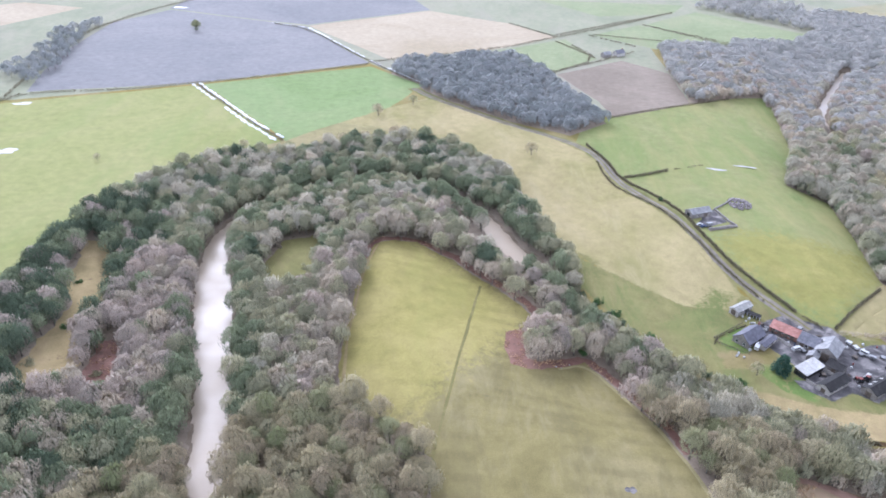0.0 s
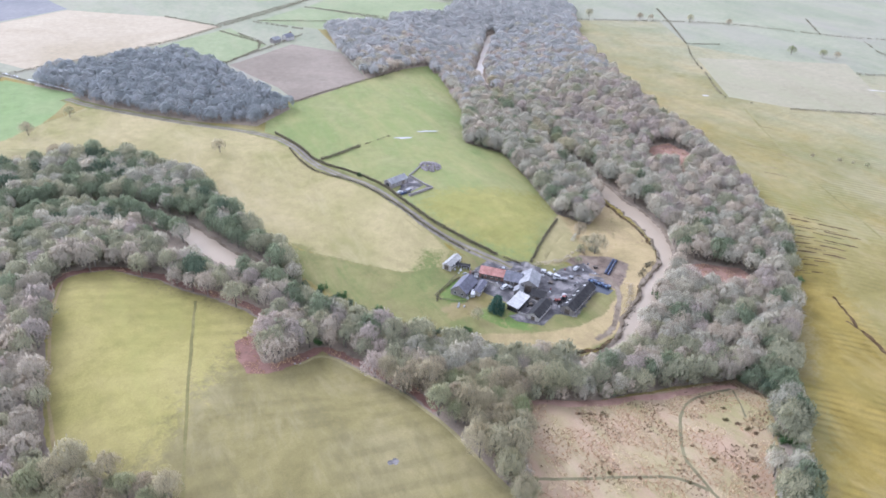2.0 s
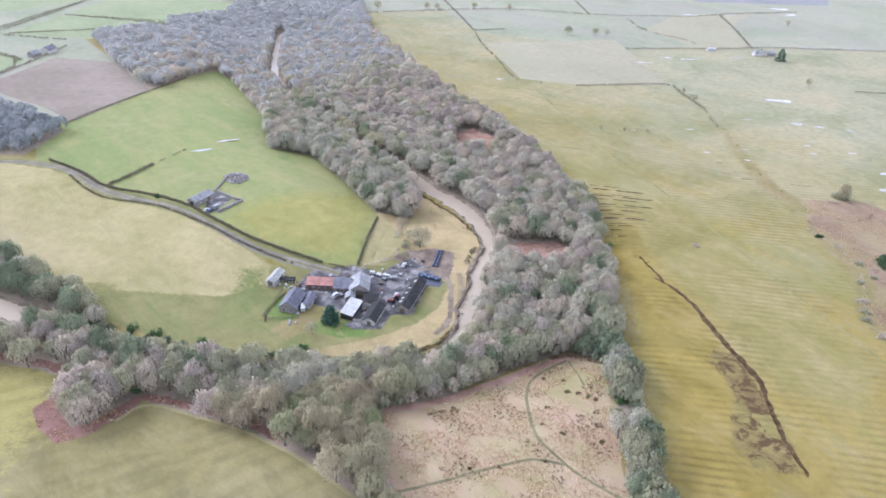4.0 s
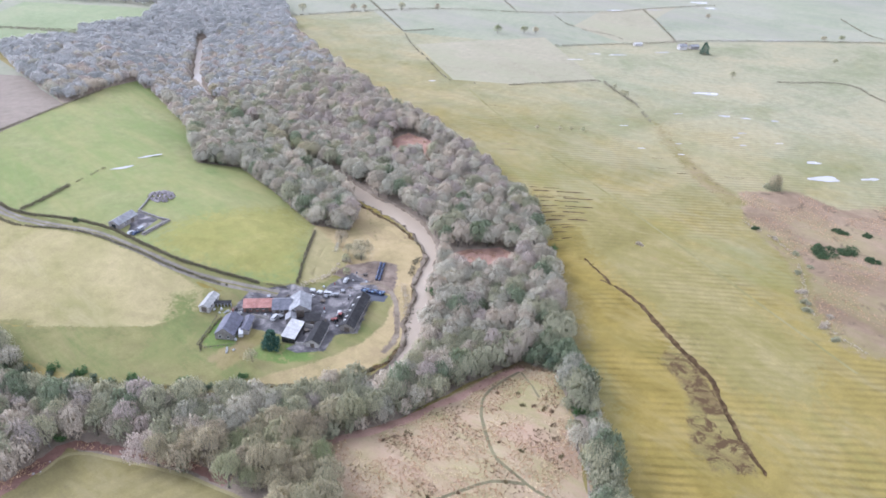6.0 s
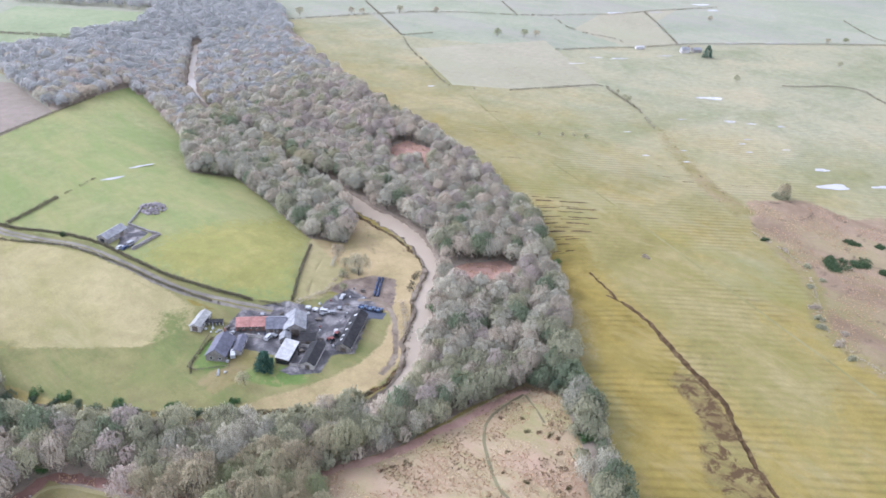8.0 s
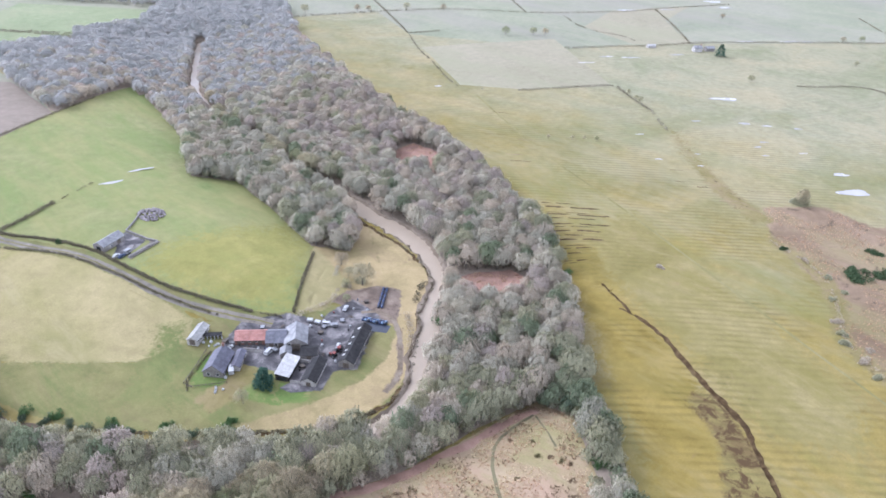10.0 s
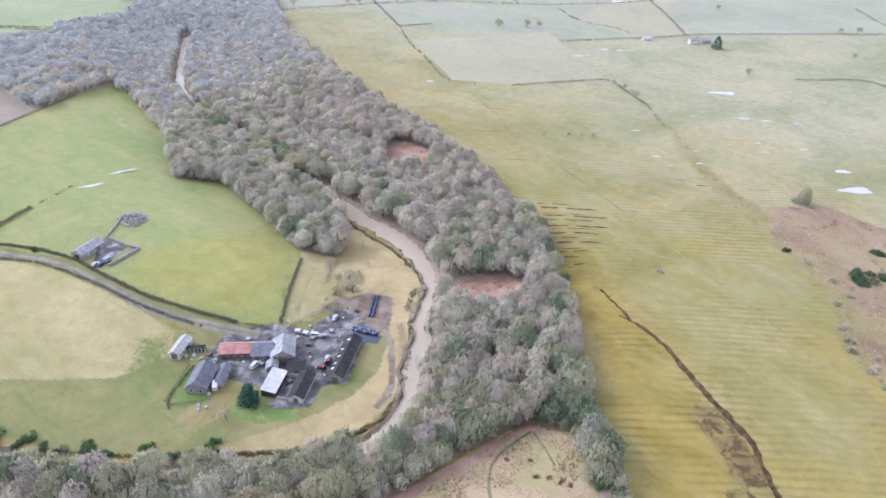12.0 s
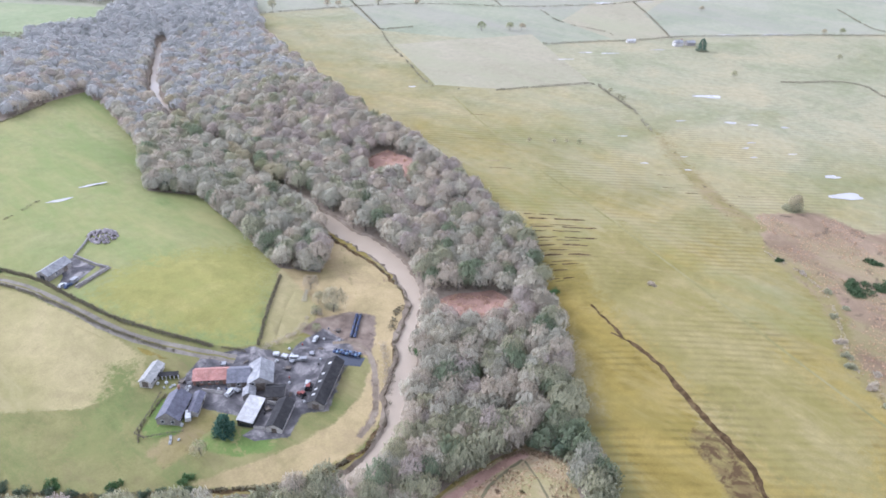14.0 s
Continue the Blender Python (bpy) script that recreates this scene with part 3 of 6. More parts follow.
FARM_TRACK = ((204, 243), (210, 238), (211, 229), (205, 219), (196.5, 210), (190, 203), (183, 198.5), (175, 196.5))
RUSSET_A = ((336, 364), (356, 362), (357, 334), (336, 319), (324, 335))
RUSSET_B = ((252, 233), (264, 231), (284, 217), (276, 199), (259, 201), (244, 210))
FIELD_LINE = ((19, 290), (14, 262), (8, 226), (0, 179), (-4, 150))
PASTURE_TRACK = ((470, 400), (425, 321), (400, 271), (382, 227), (357, 174), (341, 140), (319, 95), (310, 76), (296, 45))
DITCH_ARM = ((282, 157), (282, 146), (279, 138))
DITCH = ((295, 174, 0.9), (283, 152, 1.6), (277, 133, 2.3), (263, 112, 3.0), (254, 96, 3.2), (248, 86, 2.6), (234, 74, 2.0), (224, 65, 2.4), (214, 52, 1.9))

REGIONS = []   # name, outline, material, label; later ones lie over earlier ones


def region(name, plan, mat, label, step=7, amount=1.2):
    REGIONS.append((name, outline(plan, step, amount) if amount else tuple(plan), mat, label))


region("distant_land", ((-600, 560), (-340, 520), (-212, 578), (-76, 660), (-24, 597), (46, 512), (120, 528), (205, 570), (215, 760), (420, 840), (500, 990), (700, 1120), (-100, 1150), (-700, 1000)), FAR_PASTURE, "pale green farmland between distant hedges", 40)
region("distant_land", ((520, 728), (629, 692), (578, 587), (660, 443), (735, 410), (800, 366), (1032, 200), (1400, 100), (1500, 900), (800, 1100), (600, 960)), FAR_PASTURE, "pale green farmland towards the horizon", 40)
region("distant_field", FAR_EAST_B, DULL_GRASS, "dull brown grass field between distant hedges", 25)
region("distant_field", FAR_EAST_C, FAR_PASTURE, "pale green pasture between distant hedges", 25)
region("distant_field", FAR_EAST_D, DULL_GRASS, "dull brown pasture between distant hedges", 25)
region("stubble_field", ((-560, 660), (-480, 760), (-440, 860), (-520, 880), (-640, 760)), TAN_SOIL, "far pale stubble field", 30)
region("ploughed_field", ((1010, 560), (1180, 440), (1400, 520), (1300, 760), (1120, 760)), PLOUGHED, "far dark ploughed field", 40)
region("rushy_strip", ribbon(((519, 250, 2), (483, 220, 8), (458, 194, 10), (436, 171, 12), (419, 143, 16))), OPEN_GROUND, "strip of brown rushes across the pasture", 2.5, 1.9)
region("heath", HEATH, OPEN_GROUND, "pinkish brown heath with dead bracken", 2.5, 9)
region("field_edge", ((92, 470), (100, 500), (135, 535), (205, 580), (290, 618), (285, 540), (268, 480), (236, 416), (256, 398), (250, 356), (240, 300), (180, 255), (140, 300)), BRIGHT_GRASS, "green grass running in under the wood edge", 20)
region("field_edge", ((-150, 430), (-112, 460), (-80, 497), (-15, 562), (52, 512), (62, 380), (45, 425), (2, 462), (-38, 468), (-76, 448), (-110, 430)), TRODDEN, "pale dry grass above the wooded slope", 20)
region("woodland_floor_west", WOOD_WEST, LITTER, "brown leaf litter under bare trees", 8, 1.5)
region("woodland_floor_east", WOOD_EAST, LITTER, "brown leaf litter under bare trees", 10, 1.5)
region("woodland_floor_far", WOOD_FAR, LITTER, "brown leaf litter under a distant wood", 15, 2)
region("yellow_green_field", YELLOW_FIELD, YELLOW_GRASS, "broad yellow-green grass field above the wood", 20)
region("crop_field", GREEN_FIELD, CROP_GREEN, "smooth green field of winter crop", 20)
region("ploughed_field", PLOUGH_FIELD, PLOUGHED, "large grey-brown ploughed field", 25)
region("ploughed_field", PLOUGH_FAR, PLOUGHED, "far grey-brown ploughed field", 30)
region("stubble_field", TAN_FIELD, TAN_SOIL, "pale tan stubble field", 25)
region("bleached_field", CREAM_FIELD, VALLEY_GROUND, "cream-coloured bleached grass field beside the lane", 2.5, 1.6)
region("low_pasture", LOW_PASTURE, VALLEY_GROUND, "low green and tan pasture around the farm", 0.9, 1.98)
region("damp_pasture", DAMP, VALLEY_GROUND, "dark green damp grass in the low pasture", 0.9, 3.5)
region("dry_bank", ((224, 302), (236, 288), (248, 296), (262, 318), (274, 338), (261, 301), (244, 276), (226, 246), (205, 256), (216, 266)), VALLEY_GROUND, "straw-coloured bank between paddock and river", 1.2, 1.9)
region("bright_field", BRIGHT_FIELD, BRIGHT_GRASS, "bright green grass field above the farm", 10, 0.8)
region("brown_field", BROWN_FIELD, BROWN_SOIL, "brown tilled field beside a wood", 20)
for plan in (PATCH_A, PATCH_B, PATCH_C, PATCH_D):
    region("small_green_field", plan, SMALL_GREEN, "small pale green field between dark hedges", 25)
region("paddock", PADDOCK, VALLEY_GROUND, "small green paddock behind the farmyard")
region("bracken_cut", CUT, RED_BRACKEN, "rough hollow of red-brown bracken at the field edge", 1.3, 1.2)
region("bracken_margin", ribbon(MARGIN, 4.2), RED_BRACKEN, "strip of red-brown bracken along the field edge", 1.4, 1.1)
region("hill_field", NEAR_FIELD, NEAR_GRASS, "olive-green hill field with worn streaks", 2.5, 1.1)
region("rough_field", ROUGH_FIELD, ROUGH, "rough field of pale grass and pinkish bracken", 2.5, 1.1)
region("bracken_strip", ribbon(((120, 172), (142, 161.5), (162, 157.5), (180, 154.5), (197, 151.5), (207, 148)), 3.6), RUSSET, "strip of dead pinkish bracken along the wood edge", 2.5, 1.3)
region("clearing", CLEARING, BANK, "narrow straw-coloured clearing on the wooded bank", 3, 1.95)
region("glade", GLADE, LOW_GRASS, "small grassy glade in the wood", 3, 1.95)
region("river_bar", RIVER_BAR, VALLEY_GROUND, "straw-coloured riverbank with bare mud", 0.9, 1.98)
region("lawn", LAWN_PLAN, VALLEY_GROUND, "vivid green lawn beside the farmhouse", 1.2, 1.95)
region("rough_garden", SCRUFF, VALLEY_GROUND, "rough brown grass between house and fir", 0.9, 2.5)
region("lawn", LAWN_EAST, VALLEY_GROUND, "patch of vivid green grass around the fir", 1.2, 1.98)
region("muddy_ground", ((198, 257), (210, 260), (224, 254), (230, 244), (220, 234), (210, 226), (203, 232), (206, 244)), VALLEY_GROUND, "churned brown mud around the bales", 1.4, 1.95)
region("farmyard", YARD_PLAN, VALLEY_GROUND, "grey muddy farmyard with wet patches", 1.3, 1.6)
region("verge", ribbon(LANE, 9.5), VALLEY_GROUND, "rough grass verge along the lane", 1.5, 1.2)
region("lane", ribbon(LANE, 4.6), TARMAC, "narrow worn grey lane", 3, 0.5)
region("worn_strip", ribbon(LANE, 0.8), TRACK_GRASS, "grass and dirt down the middle of the lane", 2, 0.5)
region("lane", ribbon(FARM_TRACK, 2.0), BED, "bare earth track along the riverbank", 5, 0.3)
region("footpath", ribbon(TRACK_A, 1.2), PATH_SOIL, "trodden grass path across the rough field", 6, 0.3)
region("footpath", ribbon(TRACK_B, 1.2), PATH_SOIL, "trodden grass path across the rough field", 6, 0.3)
region("footpath", ribbon(((204, 146), (199, 137.5), (194, 130.5)), 0.7), PATH_SOIL, "faint trodden line in the rough field", 6, 0.3)
region("footpath", ribbon(((205, 129), (203, 126.5), (192, 115), (180, 103), (171, 94), (163, 87)), 1.3), BANK, "pale worn strip along the edge of the rough field", 5, 0.4)
region("bracken_patch", RUSSET_A, RUSSET, "bare russet bracken patch among the trees", 5, 1.5)
region("bracken_patch", RUSSET_B, RUSSET, "bare russet bracken patch among the trees", 5, 1.5)
region("footpath", ribbon(((-37, 205), (-40, 241), (-39.5, 268), (-38.5, 296), (-34, 320)), 1.3), BANK, "thin trodden path along the field edge", 6, 0.4)
region("footpath", ribbon(((50, 228), (62, 233), (73, 213), (81, 195), (86, 175), (90, 154), (94, 132)), 1.5), TRODDEN, "bare track along the field edge", 6, 0.4)
region("bracken_patch", RUSSET_C, RED_BRACKEN, "red bracken slope beside the clearing", 3, 1.95)
region("worn_strip", ribbon(FIELD_LINE, 1.2), TRACK_GRASS, "dark worn line across the hill field", 6, 0.4)
region("worn_strip", ribbon(PASTURE_TRACK, 1.5), PASTURE_WEAR, "faint worn track across the pasture", 5, 0.35)


def ragged(line, wide, seed, step=2.2):
    """A strip of uneven width along a line, as water wears a furrow."""
    rng = np.random.RandomState(seed)
    pts = []
    for (ax, ay, *aw), (bx, by, *bw) in zip(line[:-1], line[1:]):
        n = max(1, int(math.hypot(bx - ax, by - ay) / step))
        for i in range(n):
            s = i / n
            w = aw[0] + (bw[0] - aw[0]) * s if aw else wide
            pts.append((ax + (bx - ax) * s + rng.normal() * .22, ay + (by - ay) * s + rng.normal() * .22, w * rng.uniform(.65, 1.3)))
    pts.append((line[-1][0], line[-1][1], .15))
    return ribbon(pts)


region("boggy_ground", ((253, 108), (256, 101), (250, 91), (242, 82), (232, 72), (222, 60), (212, 54), (206, 66), (212, 80), (226, 90), (238, 98), (246, 108)), OPEN_GROUND, "mottled waterlogged ground beside the ditch", 2, 4)
region("boggy_ground", ribbon(((262, 129, 5), (254, 121, 7), (246, 114, 6), (238, 108, 3))), OPEN_GROUND, "damp brown patch in the pasture", 2, 3)
region("drain", ragged(DITCH, 0, 3), PEAT, "dark winding drainage ditch", 4, 0.3)
region("drain", ragged(DITCH_ARM, 1.1, 4), PEAT, "short dark arm of the ditch", 3, 0.2)
for k in range(15):
    cx, cy = 345 - 3.2 * k + 1.2 * math.sin(k * 2.3), 244 - 3.2 * k + 1.2 * math.cos(k * 1.7)
    reach = 1.15 * (16, 27, 22, 31, 24, 29, 20, 24, 15, 21, 13, 16, 9, 11, 6)[k]
    cut = 0.35 + 0.2 * math.sin(k * 3.1)
    for a, b in ((0, cut), (cut + .1, 1.0)):
        region("drain", ragged(((cx + .62 * reach * a, cy - .78 * reach * a), (cx + .62 * reach * b, cy - .78 * reach * b)), (0.95, 1.5, 0.7, 1.25)[k % 4], 20 + k), PEAT, "short dark cut in the pasture", 4, 0.2)
for k, (cx, cy, reach) in enumerate(((427, 401, 16), (420, 392, 20), (448, 365, 12), (441, 356, 15), (415, 317, 14), (405, 341, 18), (397, 333, 15), (368, 336, 12), (381, 296, 14), (374, 288, 18), (388, 305, 12),
                                     (448, 216, 9), (443, 201, 12), (446, 186, 10), (436, 192, 8), (422, 183, 14), (427, 174, 11), (454, 167, 13), (422, 161, 10), (461, 254, 7), (433, 205, 8), (412, 172, 9))):
    region("drain", ragged(((cx, cy), (cx + .62 * reach, cy - .78 * reach)), (0.7, 0.45, 0.9, 0.55)[k % 4], 60 + k), (PEAT_GRASS, MOOR, PEAT)[k % 3], "faint brown rut in the pasture", 4, 0.2)
region("eroded_scarp", ragged(((126, 214.5), (140, 201), (154, 193), (172, 190.5), (189, 196.5), (202, 207), (213, 215), (221, 224.5), (230, 229.5), (244, 235.5), (254, 252), (260, 275), (261.5, 303), (266.5, 332)), 1.9, 7), PEAT, "dark eroded edge of the riverbank", 2, 0.8)
region("river_bed", ribbon(RIVER, None, 0.7), BED, "muddy brown bed and banks of the river", 1.8, 1.95)
WATER_EDGE = outline(ribbon(RIVER, None, -1.5), 2.2, 1.5)


def region_index(x, y):
    """For each place the number of the region that lies on top there, or -1."""
    top = np.full(np.shape(x), -1)
    for i, (_, plan, _, _) in enumerate(REGIONS):
        top[inside(x, y, plan)] = i
    return top


MUD_PLAN = ((198, 257), (210, 260), (224, 254), (230, 244), (220, 234), (210, 226), (203, 232), (206, 244))
BOG_B = ((253, 108), (256, 101), (250, 91), (242, 82), (232, 72), (222, 60), (212, 54), (204, 64), (206, 75), (218, 82), (232, 88), (240, 97), (246, 108))
BANK_EAST = ((224, 302), (236, 288), (248, 296), (262, 318), (274, 338), (261, 301), (244, 276), (226, 246), (205, 256), (216, 266))
RUSHES_A = ribbon(((519, 250, 2), (483, 220, 8), (458, 194, 10), (436, 171, 12), (419, 143, 16)))
RUSHES_B = ribbon(((400, 134, 6), (388, 108, 8), (374, 94, 9), (352, 84, 8), (332, 77, 7), (319, 62, 8), (312, 44, 8)))
# where each creeping growth has its home, and how many metres wide its edge fades
BANK_FARM = ((206, 226), (209, 240), (216, 247), (228, 248), (212, 222))
OCHRE = ((300, 196), (288, 160), (276, 133), (262, 112), (248, 98), (228, 82), (205, 60), (180, 40), (150, 40), (196, 92), (232, 130), (268, 166))
WORN = ((372, 200), (352, 168), (338, 140), (316, 96), (296, 60), (262, 50), (250, 78), (270, 110), (284, 140), (302, 172), (330, 205))
LUSH = ((-45, 200), (-46, 300), (-36, 332), (-14, 332), (46, 268), (24, 238), (6, 215), (-10, 190))
GOLD = ((146, 330), (165, 345), (228, 330), (222, 303), (180, 263), (158, 292))
GROWTHS = {BRIGHT_GRASS: (("gold", (GOLD,), 50),),
           NEAR_GRASS: (("lush", (LUSH,), 44),),
           OPEN_GROUND: (("ochre", (OCHRE,), 26), ("worn", (WORN,), 34), ("heath", (HEATH,), 9), ("rushes", (RUSHES_A, RUSHES_B), 14), ("bog", (BOG_B,), 10)),
           VALLEY_GROUND: (("cream", (CREAM_FIELD, PADDOCK), 5), ("damp", (DAMP,), 24), ("garden", (SCRUFF,), 6), ("bank", (RIVER_BAR, BANK_EAST, BANK_FARM), 4.5), ("lawn", (LAWN_PLAN, LAWN_EAST), 3),
                           ("mud", (MUD_PLAN, ribbon(FARM_TRACK, 2.4)), 3.5), ("yard", (YARD_PLAN,), 2.2))}


def home(x, y, plans, fade):
    """1 well inside one of the plans, 0 well outside, even across its edge."""
    best = np.zeros(len(x))
    for plan in plans:
        d = seg_dist(x, y, tuple(plan) + (plan[0],))
        best = np.maximum(best, np.clip(.5 + np.where(inside(x, y, tuple(plan)), d, -d) / fade, 0, 1))
    return best


def build_land():
    pts, edges = [], []

    def closed(line):
        k = len(pts)
        pts.extend(Vector(p) for p in line)
        edges.extend((k + i, k + (i + 1) % len(line)) for i in range(len(line)))

    for _, plan, _, _ in REGIONS:
        closed(plan)
    closed(WATER_EDGE)
    pts.extend(Vector((p[0], p[1])) for p in rounded(DITCH, 3))
    rng = np.random.RandomState(5)

    def grid(x0, x1, y0, y1, step, hole=None):
        gx, gy = np.meshgrid(np.arange(x0, x1, step), np.arange(y0, y1, step))
        for x, y in zip(gx.ravel() + rng.uniform(-.3, .3, gx.size) * step, gy.ravel() + rng.uniform(-.3, .3, gx.size) * step):
            if not hole or not (hole[0] < x < hole[1] and hole[2] < y < hole[3]):
                pts.append(Vector((x, y)))

    near, mid = (-220, 330, 40, 490), (-460, 1100, -60, 1100)
    grid(near[0], near[1], near[2], near[3], 8)
    grid(90, 280, 196, 312, 2.6)
    grid(100, 150, 312, 480, 5)
    grid(150, 240, 300, 480, 9)
    grid(205, 470, 20, 262, 4.5)
    grid(mid[0], mid[1], mid[2], mid[3], 28, near)
    grid(-4600, 4600, -4600, 4600, 420, mid)
    vs, _, faces, _, _, _ = delaunay_2d_cdt(pts, edges, [], 0, 1e-3)
    xy = np.array([(v.x, v.y) for v in vs])
    z = terrain(xy[:, 0], xy[:, 1])
    bed = inside(xy[:, 0], xy[:, 1], WATER_EDGE) | (seg_dist(xy[:, 0], xy[:, 1], WATER_EDGE + WATER_EDGE[:1]) < .02)
    z[bed] = np.minimum(z[bed], -8.0) - 1.8
    ditch = seg_dist(xy[:, 0], xy[:, 1], DITCH)
    z[ditch < 0.25] -= 0.7
    tri = np.array([f for f in faces if len(f) == 3])
    mid_xy = xy[tri].mean(1)
    top = region_index(mid_xy[:, 0], mid_xy[:, 1])
    for i in range(-1, len(REGIONS)):
        sel = tri[top == i]
        if not len(sel):
            continue
        used, inv = np.unique(sel, return_inverse=True)
        me = bpy.data.meshes.new("land")
        me.from_pydata(np.column_stack([xy[used], z[used]]).tolist(), [], inv.reshape(-1, 3).tolist())
        me.polygons.foreach_set("use_smooth", np.ones(len(sel), bool))
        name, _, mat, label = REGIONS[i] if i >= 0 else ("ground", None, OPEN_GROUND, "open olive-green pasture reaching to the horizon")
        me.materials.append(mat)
        for growth, plans, fade in GROWTHS.get(mat, ()):
            at = me.attributes.new(growth, "FLOAT", "POINT")
            at.data.foreach_set("value", home(xy[used, 0], xy[used, 1], plans, fade).astype(np.float32))
        tagged(new(name, me), label, "field" if "field" in name else name.split("_")[0], "", "structure")


build_land()


def flat_sheet(name, plan, z, mat, label, category):
    bm = bmesh.new()
    f = bm.faces.new([bm.verts.new((x, y, z)) for x, y in plan])
    if f.normal.z < 0:
        f.normal_flip()
    bmesh.ops.triangulate(bm, faces=bm.faces[:])
    me = bpy.data.meshes.new(name)
    bm.to_mesh(me)
    bm.free()
    me.materials.append(mat)
    return tagged(new(name, me), label, category, "", "structure")


def strip_sheet(name, line, width, grow, z, mat, label, category):
    """A level strip along a line, as the river's surface."""
    plan = ribbon(line, width, grow)
    n = len(plan) // 2
    me = bpy.data.meshes.new(name)
    me.from_pydata([(x, y, z) for x, y in plan], [], [(i, 2 * n - 1 - i, 2 * n - 2 - i, i + 1) for i in range(n - 1)])
    me.materials.append(mat)
    if me.polygons[0].normal.z < 0:
        me.flip_normals()
    return tagged(new(name, me), label, category, "", "structure")


strip_sheet("water", RIVER, None, 0.3, -9.0, RIVER_WATER, "pale silty river with a bright sky sheen", "river")

# ---- trees ----
def part(name, data, material, parent, label=""):
    """Links a bmesh or mesh as one mesh object under a thing or part."""
    if isinstance(data, bmesh.types.BMesh):
        me = bpy.data.meshes.new(name)
        data.to_mesh(me)
        data.free()
    else:
        me = data
    if material and not me.materials:
        me.materials.append(material)
    ob = new(name, me)
    ob.parent = parent
    return tagged(ob, label)


def mesh_of(name, verts, tris, mats, index=None, normals=None):
    me = bpy.data.meshes.new(name)
    verts, tris = np.asarray(verts, np.float32), np.asarray(tris, np.int32)
    me.vertices.add(len(verts))
    me.vertices.foreach_set("co", verts.ravel())
    me.loops.add(tris.size)
    me.loops.foreach_set("vertex_index", tris.ravel())
    me.polygons.add(len(tris))
    me.polygons.foreach_set("loop_start", np.arange(0, tris.size, 3, dtype=np.int32))
    for m in mats:
        me.materials.append(m)
    if index is not None:
        me.polygons.foreach_set("material_index", np.asarray(index, np.int32))
    if normals is not None:
        me.polygons.foreach_set("use_smooth", np.ones(len(tris), bool))
    me.update(calc_edges=True)
    if normals is not None:
        me.normals_split_custom_set_from_vertices(np.asarray(normals, np.float32))
    return me


def unit(v):
    return v / np.maximum(np.linalg.norm(v, axis=-1, keepdims=True), 1e-9)


def slivers(rng, base, way, length, width, face=None):
    """Thin tapered twig sprays, one triangle each; face is the way they mostly face."""
    flat = rng.normal(size=way.shape) if face is None else face + rng.normal(size=way.shape) * .28
    side = unit(np.cross(way, flat)) * (width / 2)[:, None]
    v = np.stack([base - side, base + side, base + way * length[:, None]], 1).reshape(-1, 3)
    f = np.arange(len(v)).reshape(-1, 3)
    if face is not None:
        away = (np.cross(v[1::3] - v[0::3], v[2::3] - v[0::3]) * face).sum(1) < 0
        f[away] = f[away][:, ::-1]
    return v, f


def tube(path, radii, sides):
    """A tapered limb along a path."""
    v, f = [], []
    for k, (p, r) in enumerate(zip(path, radii)):
        for j in range(sides):
            a = 2 * math.pi * j / sides
            v.append((p[0] + r * math.cos(a), p[1] + r * math.sin(a), p[2]))
        if k:
            o = (k - 1) * sides
            for j in range(sides):
                a, b = o + j, o + (j + 1) % sides
                f += [(a, b, b + sides), (a, b + sides, a + sides)]
    return v, f


